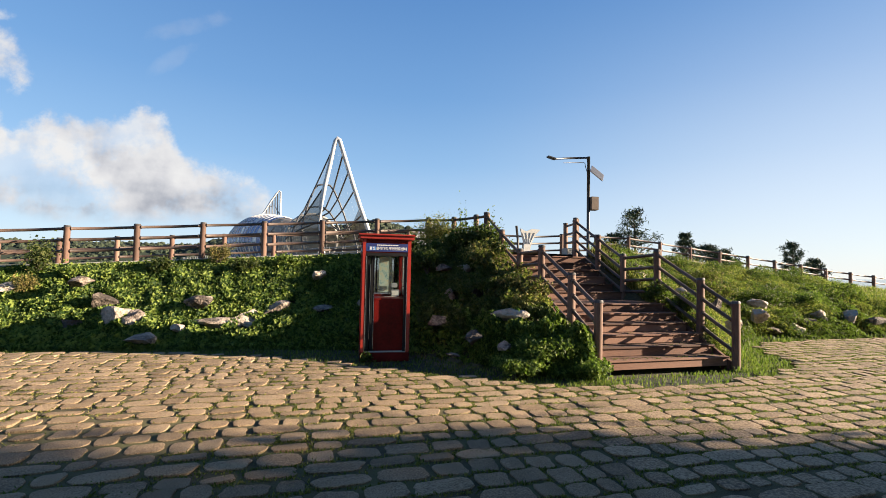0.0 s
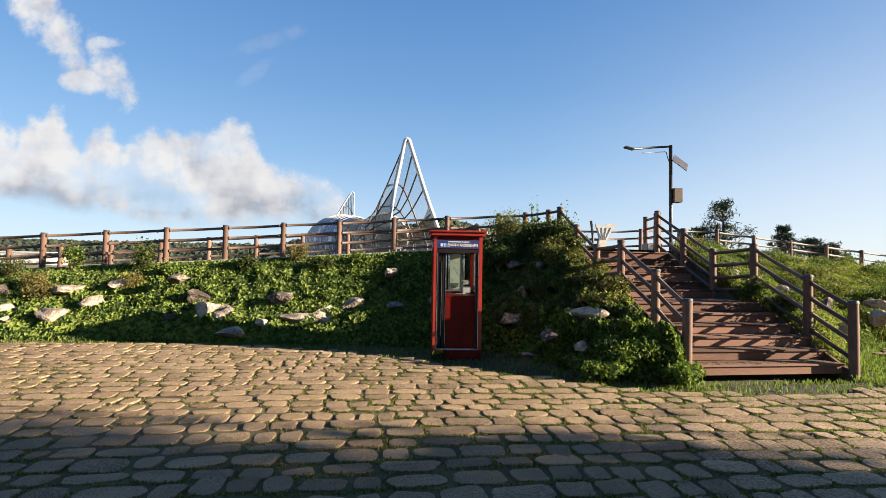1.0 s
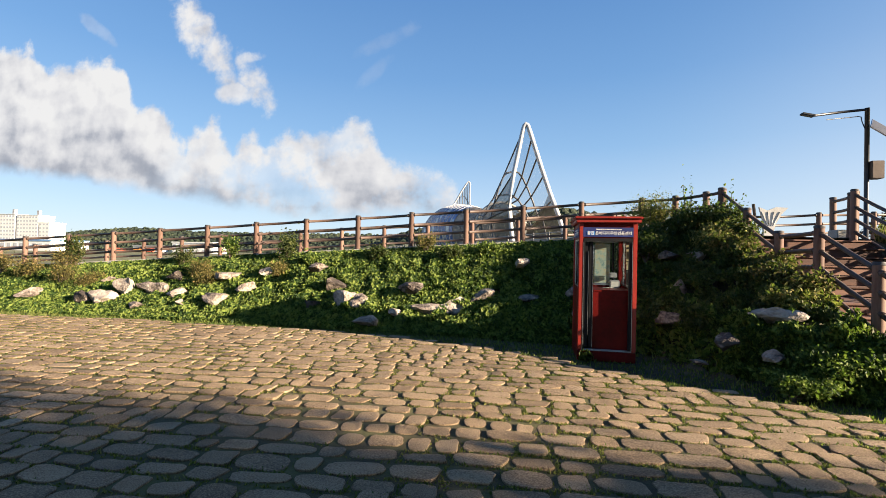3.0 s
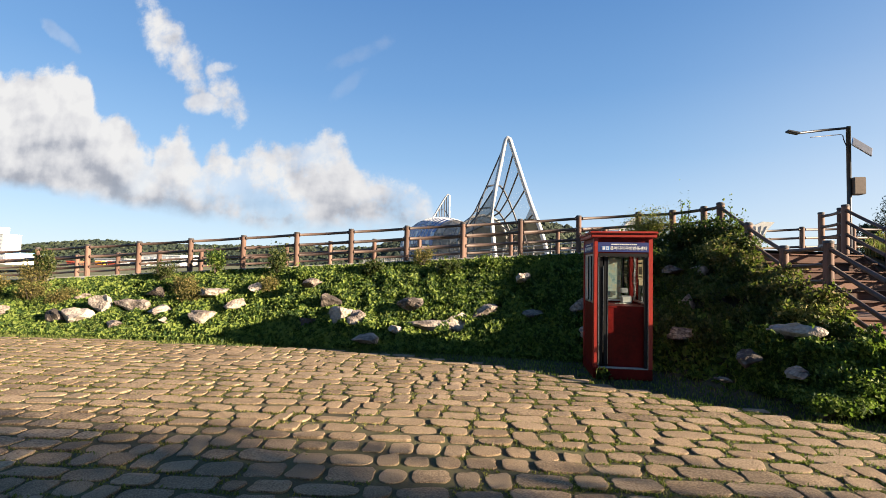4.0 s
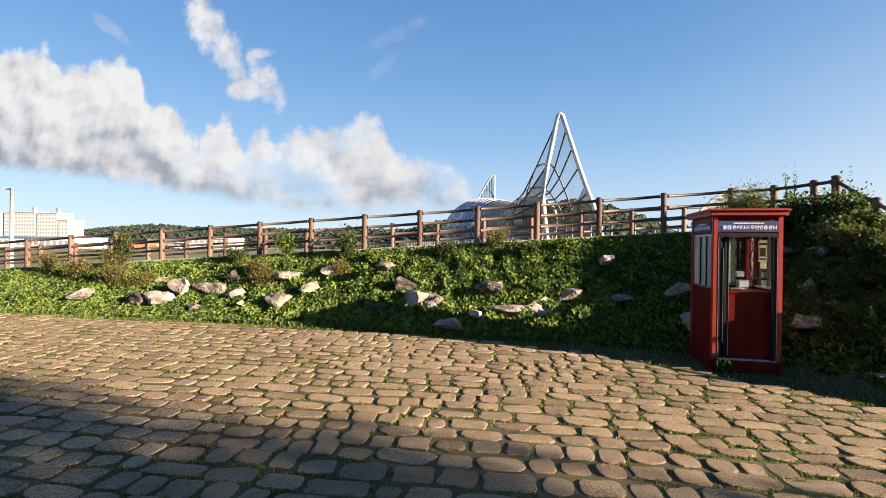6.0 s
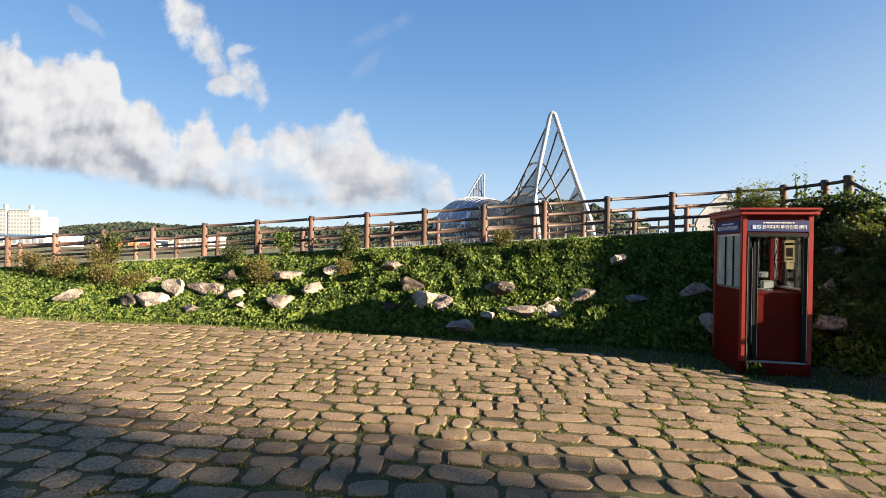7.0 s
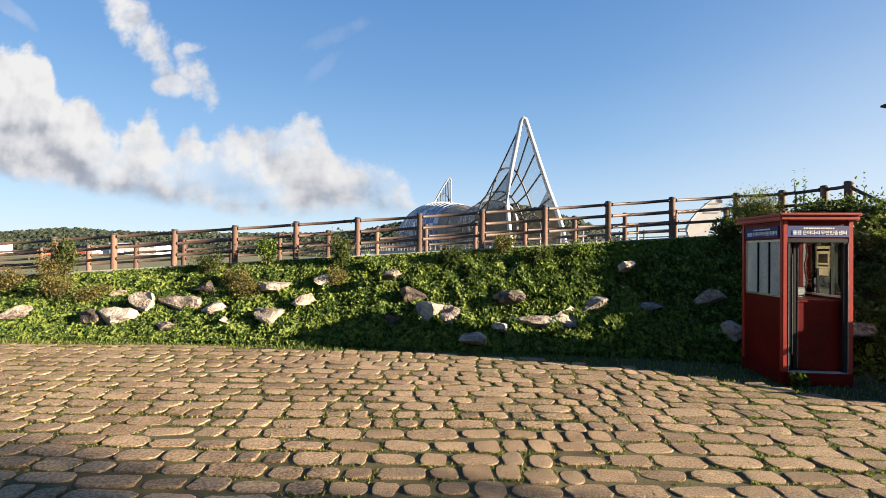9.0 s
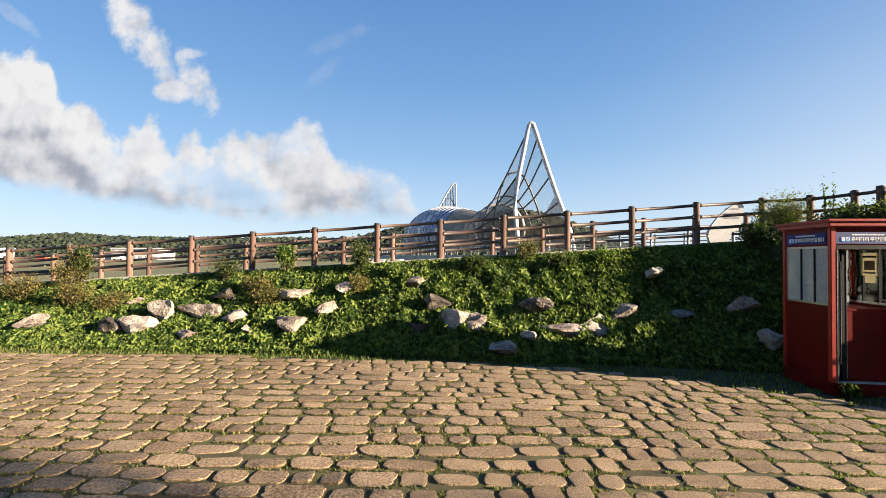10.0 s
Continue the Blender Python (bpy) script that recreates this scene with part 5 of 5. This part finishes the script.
# ---------------------------------------------------------------- pines
def pine(place, tall, spread, seed, label):
    root = thing("pine_tree", place, label, "tree", "pines behind the fence")
    rr = random.Random(seed)
    bm = bmesh.new()
    tube(bm, [(0, 0, -0.3), (0.04 * tall, 0, tall * 0.5), (0.0, 0, tall)], 0.06, 7, radii=[0.035 * tall, 0.022 * tall, 0.006 * tall])
    tips = []
    for k in range(5):
        z = tall * (0.3 + 0.16 * k)
        for j in range(4):
            a = j * 1.5708 + k * 0.8 + rr.uniform(-0.3, 0.3)
            r = spread * (1.05 - 0.19 * k) * rr.uniform(0.6, 1.1)
            q = Vector((math.cos(a) * r, math.sin(a) * r, z + r * rr.uniform(0.2, 0.9)))
            tube(bm, [(0.02, 0, z - 0.05), q * 0.5 + Vector((0, 0, z * 0.45)), q], 0.02, 5, radii=[0.012 * tall, 0.008 * tall, 0.003 * tall])
            tips += [q, Vector((q.x * 0.65, q.y * 0.65, z + r * 0.2))]
    tips += [Vector((0, 0, tall)), Vector((0, 0, tall * 0.92))]
    part("trunk", bm, M_TWIG, root)
    rng_ = np.random.default_rng(seed)
    n = 2300
    e = np.array([tuple(q) for q in tips])[rng_.integers(0, len(tips), n)]
    p = e + rng_.normal(size=(n, 3)) * spread * np.array([0.12, 0.12, 0.09]) + np.array([0, 0, 0.05])
    leaf_cloud("needle_foliage", p, (0.1, 0.24), M_PINE, "", "", seed, lean=(0.3, 0, 0.0), loose=0.8, slim=0.16, parent=root, kind="")
    return root


pine((12.8, 20.0, 1.6), 3.0, 1.05, 1, "dark green young pine tree behind the fence")
pine((11.9, 20.3, 1.5), 1.9, 0.8, 2, "low dark pine beside a taller one")
pine((15.8, 20.2, 1.5), 2.1, 0.65, 3, "slim dark pine behind the fence")
pine((17.3, 20.4, 1.4), 1.6, 1.0, 4, "broad low dark pine behind the fence")
pine((18.3, 20.6, 1.3), 1.5, 0.8, 5, "broad low dark pine behind the fence")
pine((21.9, 20.0, 0.9), 2.4, 0.75, 6, "slender dark pine near the fence end")
pine((24.4, 21.0, 0.9), 1.6, 0.7, 7, "small dark pine near the fence end")


# ---------------------------------------------------------------- unseen broadleaf trees that shade the paving and block sky light
def broadleaf(place, tall, spread, seed):
    root = thing("tree", place, "unseen broad leafy tree that blocks light beside the paved square", "tree", "trees by the square")
    rr = random.Random(seed)
    bm = bmesh.new()
    tube(bm, [(0, 0, -0.3), (0.1, 0, tall * 0.3), (0.0, 0.1, tall * 0.75)], 0.2, 8, radii=[0.24, 0.18, 0.06])
    tips = []
    for k in range(34):
        a, e = rr.uniform(0, 2 * math.pi), rr.uniform(0.12, 1.0)
        r = spread * math.sqrt(max(0.05, 1 - (2 * e - 1) ** 2)) * rr.uniform(0.5, 1.0)
        q = Vector((math.cos(a) * r, math.sin(a) * r, tall * (0.22 + 0.78 * e)))
        tube(bm, [(0.05, 0, tall * 0.2 + 0.3 * e), q * 0.55 + Vector((0, 0, tall * 0.12)), q], 0.03, 5, radii=[0.06, 0.035, 0.012])
        tips += [q, q * 0.8 + Vector((0, 0, tall * 0.06))]
    part("trunk", bm, M_TWIG, root)
    rng_ = np.random.default_rng(seed)
    n = 30000
    e = np.array([tuple(q) for q in tips])[rng_.integers(0, len(tips), n)]
    p = e + rng_.normal(size=(n, 3)) * np.array([0.42, 0.42, 0.32])
    leaf_cloud("crown", p, (0.1, 0.24), M_LEAF, "", "", seed, lean=(0.6, 0, 0.4), loose=1.0, parent=root, kind="")


broadleaf((19.0, -4.65, -0.06), 10.9, 4.0, 31)
broadleaf((18.2, -2.4, -0.06), 6.3, 2.9, 39)
# next four stand unseen behind the camera, added to cut the sky light
broadleaf((11.0, -14.0, -0.06), 9.0, 4.4, 35)
broadleaf((3.0, -10.5, -0.06), 9.5, 4.6, 36)
broadleaf((-6.0, -10.0, -0.06), 9.0, 4.4, 37)
broadleaf((-14.5, -9.5, -0.06), 9.0, 4.4, 38)
broadleaf((22.0, -6.7, -0.06), 12.8, 4.8, 34)
broadleaf((21.5, -10.0, -0.06), 9.0, 4.2, 32)
broadleaf((16.5, -9.0, -0.06), 8.0, 3.8, 33)


# ---------------------------------------------------------------- paving stones
rs = random.Random(77)


def stone_shape(seed):
    """A unit paving stone with a rounded, uneven outline: rings from the bed to the crown."""
    r = random.Random(seed)
    n = 18
    wave, ph, two, pinch = r.uniform(0.0, 0.07), r.uniform(0, 6.3), r.uniform(0.0, 0.06), r.choice((0, 0, 0.1, 0.2)) * r.uniform(0.5, 1)
    outline = []
    p = r.uniform(3.2, 6.5)
    for k in range(n):
        a = 2 * math.pi * (k + 0.5) / n
        c, s_ = math.cos(a), math.sin(a)
        m = (abs(c) ** p + abs(s_) ** p) ** (-1 / p) * r.uniform(0.95, 1.03) * (1 + wave * math.sin(3 * a + ph) + two * math.sin(4 * a + 2 * ph))
        outline.append((c * m * 0.5, s_ * m * 0.5 * (1 - pinch * math.exp(-(c * m / 0.45) ** 2))))
    tilt, til2 = r.uniform(-0.012, 0.012), r.uniform(-0.012, 0.012)
    v = []
    for ins, z in ((0.9, -0.04), (1.0, -0.003), (0.975, 0.003), (0.75, 0.005)):
        v += [(x * ins, y * ins, z + (x * tilt + y * til2) * (z > -0.02)) for x, y in outline]
    v.append((0, 0, 0.0055))
    f = [(q * n + k, q * n + (k + 1) % n, (q + 1) * n + (k + 1) % n, (q + 1) * n + k) for q in range(3) for k in range(n)]
    f += [(3 * n + k, 3 * n + (k + 1) % n, 4 * n) for k in range(n)]
    return v, f


SHAPES = [stone_shape(s) for s in range(24)]
MESHES = []
for v, f in SHAPES:
    me = bpy.data.meshes.new("paving_stone")
    me.from_pydata(v, [], f)
    me.materials.append(M_STONE)
    MESHES.append(me)
turn = radians(4.9)
ct, sn = math.cos(turn), math.sin(turn)
stones = []                      # centre u, v, length, depth, turn
v0 = -8.0
row = 0
while v0 < 12.5:
    deep = rs.uniform(0.215, 0.28)
    u = -30 + rs.uniform(0, 0.4)
    while u < 32:
        # a band of stones set upright crosses the rows
        band = float(np.interp(v0, (2, 4.6, 5.6, 7.6, 9), (-6.2, -4.3, -3.2, -2.2, -1.6)))
        if rs.random() < 0.05 or band < u < band + 0.35:
            for _ in range(rs.randint(2, 4)):
                w = rs.uniform(0.2, 0.28)
                stones.append((u + w / 2, v0 + deep / 2 + rs.uniform(-0.03, 0.03), w, deep * rs.uniform(1.0, 1.22), rs.uniform(-0.1, 0.1)))
                u += w
        w = rs.choice((rs.uniform(0.22, 0.32), rs.uniform(0.3, 0.42), rs.uniform(0.38, 0.52)))
        stones.append((u + w / 2, v0 + deep / 2 + 0.07 * math.sin(u * 0.8 + row * 0.3) * 0.7 + rs.uniform(-0.012, 0.012), w, deep * rs.uniform(0.88, 1.06), rs.uniform(-0.1, 0.1)))
        u += w
    v0 += deep
    row += 1
near, joints = [], []
V, F = [], []
for u, vv, w, d, a in stones:
    x, y = u * ct - vv * sn, u * sn + vv * ct
    edge = float(np.interp(x, EDGE_X, EDGE_Y)) + 0.22 * noise.noise((x * 1.7, 0, 0)) + 0.1
    if y > edge or x < -28 or x > 28 or y < -7:
        continue
    k = rs.randrange(24)
    gap = 0.03 + 0.035 * rs.random() ** 1.5
    z = rs.uniform(-0.005, 0.004)
    if -16 < x < 13 and 2.4 < y and noise.noise((x * 0.5, y * 0.6, 5)) + (y - 5.5) * 0.06 + max(0.0, x + 2.5) * 0.12 + rs.uniform(-0.35, 0.35) > -0.25:
        joints.append((x, y, w, d))
    if -5.4 < x < 2.0 and 2.1 < y < 6.0 and len(near) < 300:
        ob = new("paving_stone", MESHES[k])
        ob.parent = pavement
        ob.matrix_local = Matrix.Translation((x, y, z)) @ Matrix.Rotation(turn + a, 4, "Z") @ Matrix.Diagonal((w - gap, d - gap, 1, 1))
        near.append(ob)
        continue
    ca, sa = math.cos(turn + a), math.sin(turn + a)
    n0 = len(V)
    for px, py, pz in SHAPES[k][0]:
        px, py = px * (w - gap), py * (d - gap)
        V.append((x + px * ca - py * sa, y + px * sa + py * ca, z + pz))
    F += [tuple(n0 + i for i in q) for q in SHAPES[k][1]]
soup("paving_stones", V, F, M_STONES, "stuff", "", "", pavement)
# tufts stand in the joints
rng = np.random.default_rng(22)
px, py = [], []
for a, b in zip(*TUFTS):
    n = rng.integers(6, 22)
    if rng.random() < 0.5:
        px.append(a + rng.normal(0, 0.16, n)), py.append(b + rng.normal(0, 0.018, n))
    else:
        px.append(a + rng.normal(0, 0.02, n)), py.append(b + rng.normal(0, 0.1, n))
for a, b, w, d in joints:
    n = int(rng.integers(24, 60) * (1.0 if a < -1.5 else 1.6))
    px.append(a + rng.uniform(-w / 2, w / 2, n)), py.append(b - d / 2 + rng.normal(0, 0.016, n))
    if rng.random() < 0.5:
        n //= 2
        px.append(a + w / 2 + rng.normal(0, 0.014, n)), py.append(b + rng.uniform(-d / 2, d / 2, n))
px, py = np.concatenate(px), np.concatenate(py)
blades("joint_grass", np.stack([px, py, np.full(len(px), -0.014)], -1), (0.01, 0.034), M_JOINT_GRASS, "thin grass growing in the paving joints", 23, 0.008, 1.1)
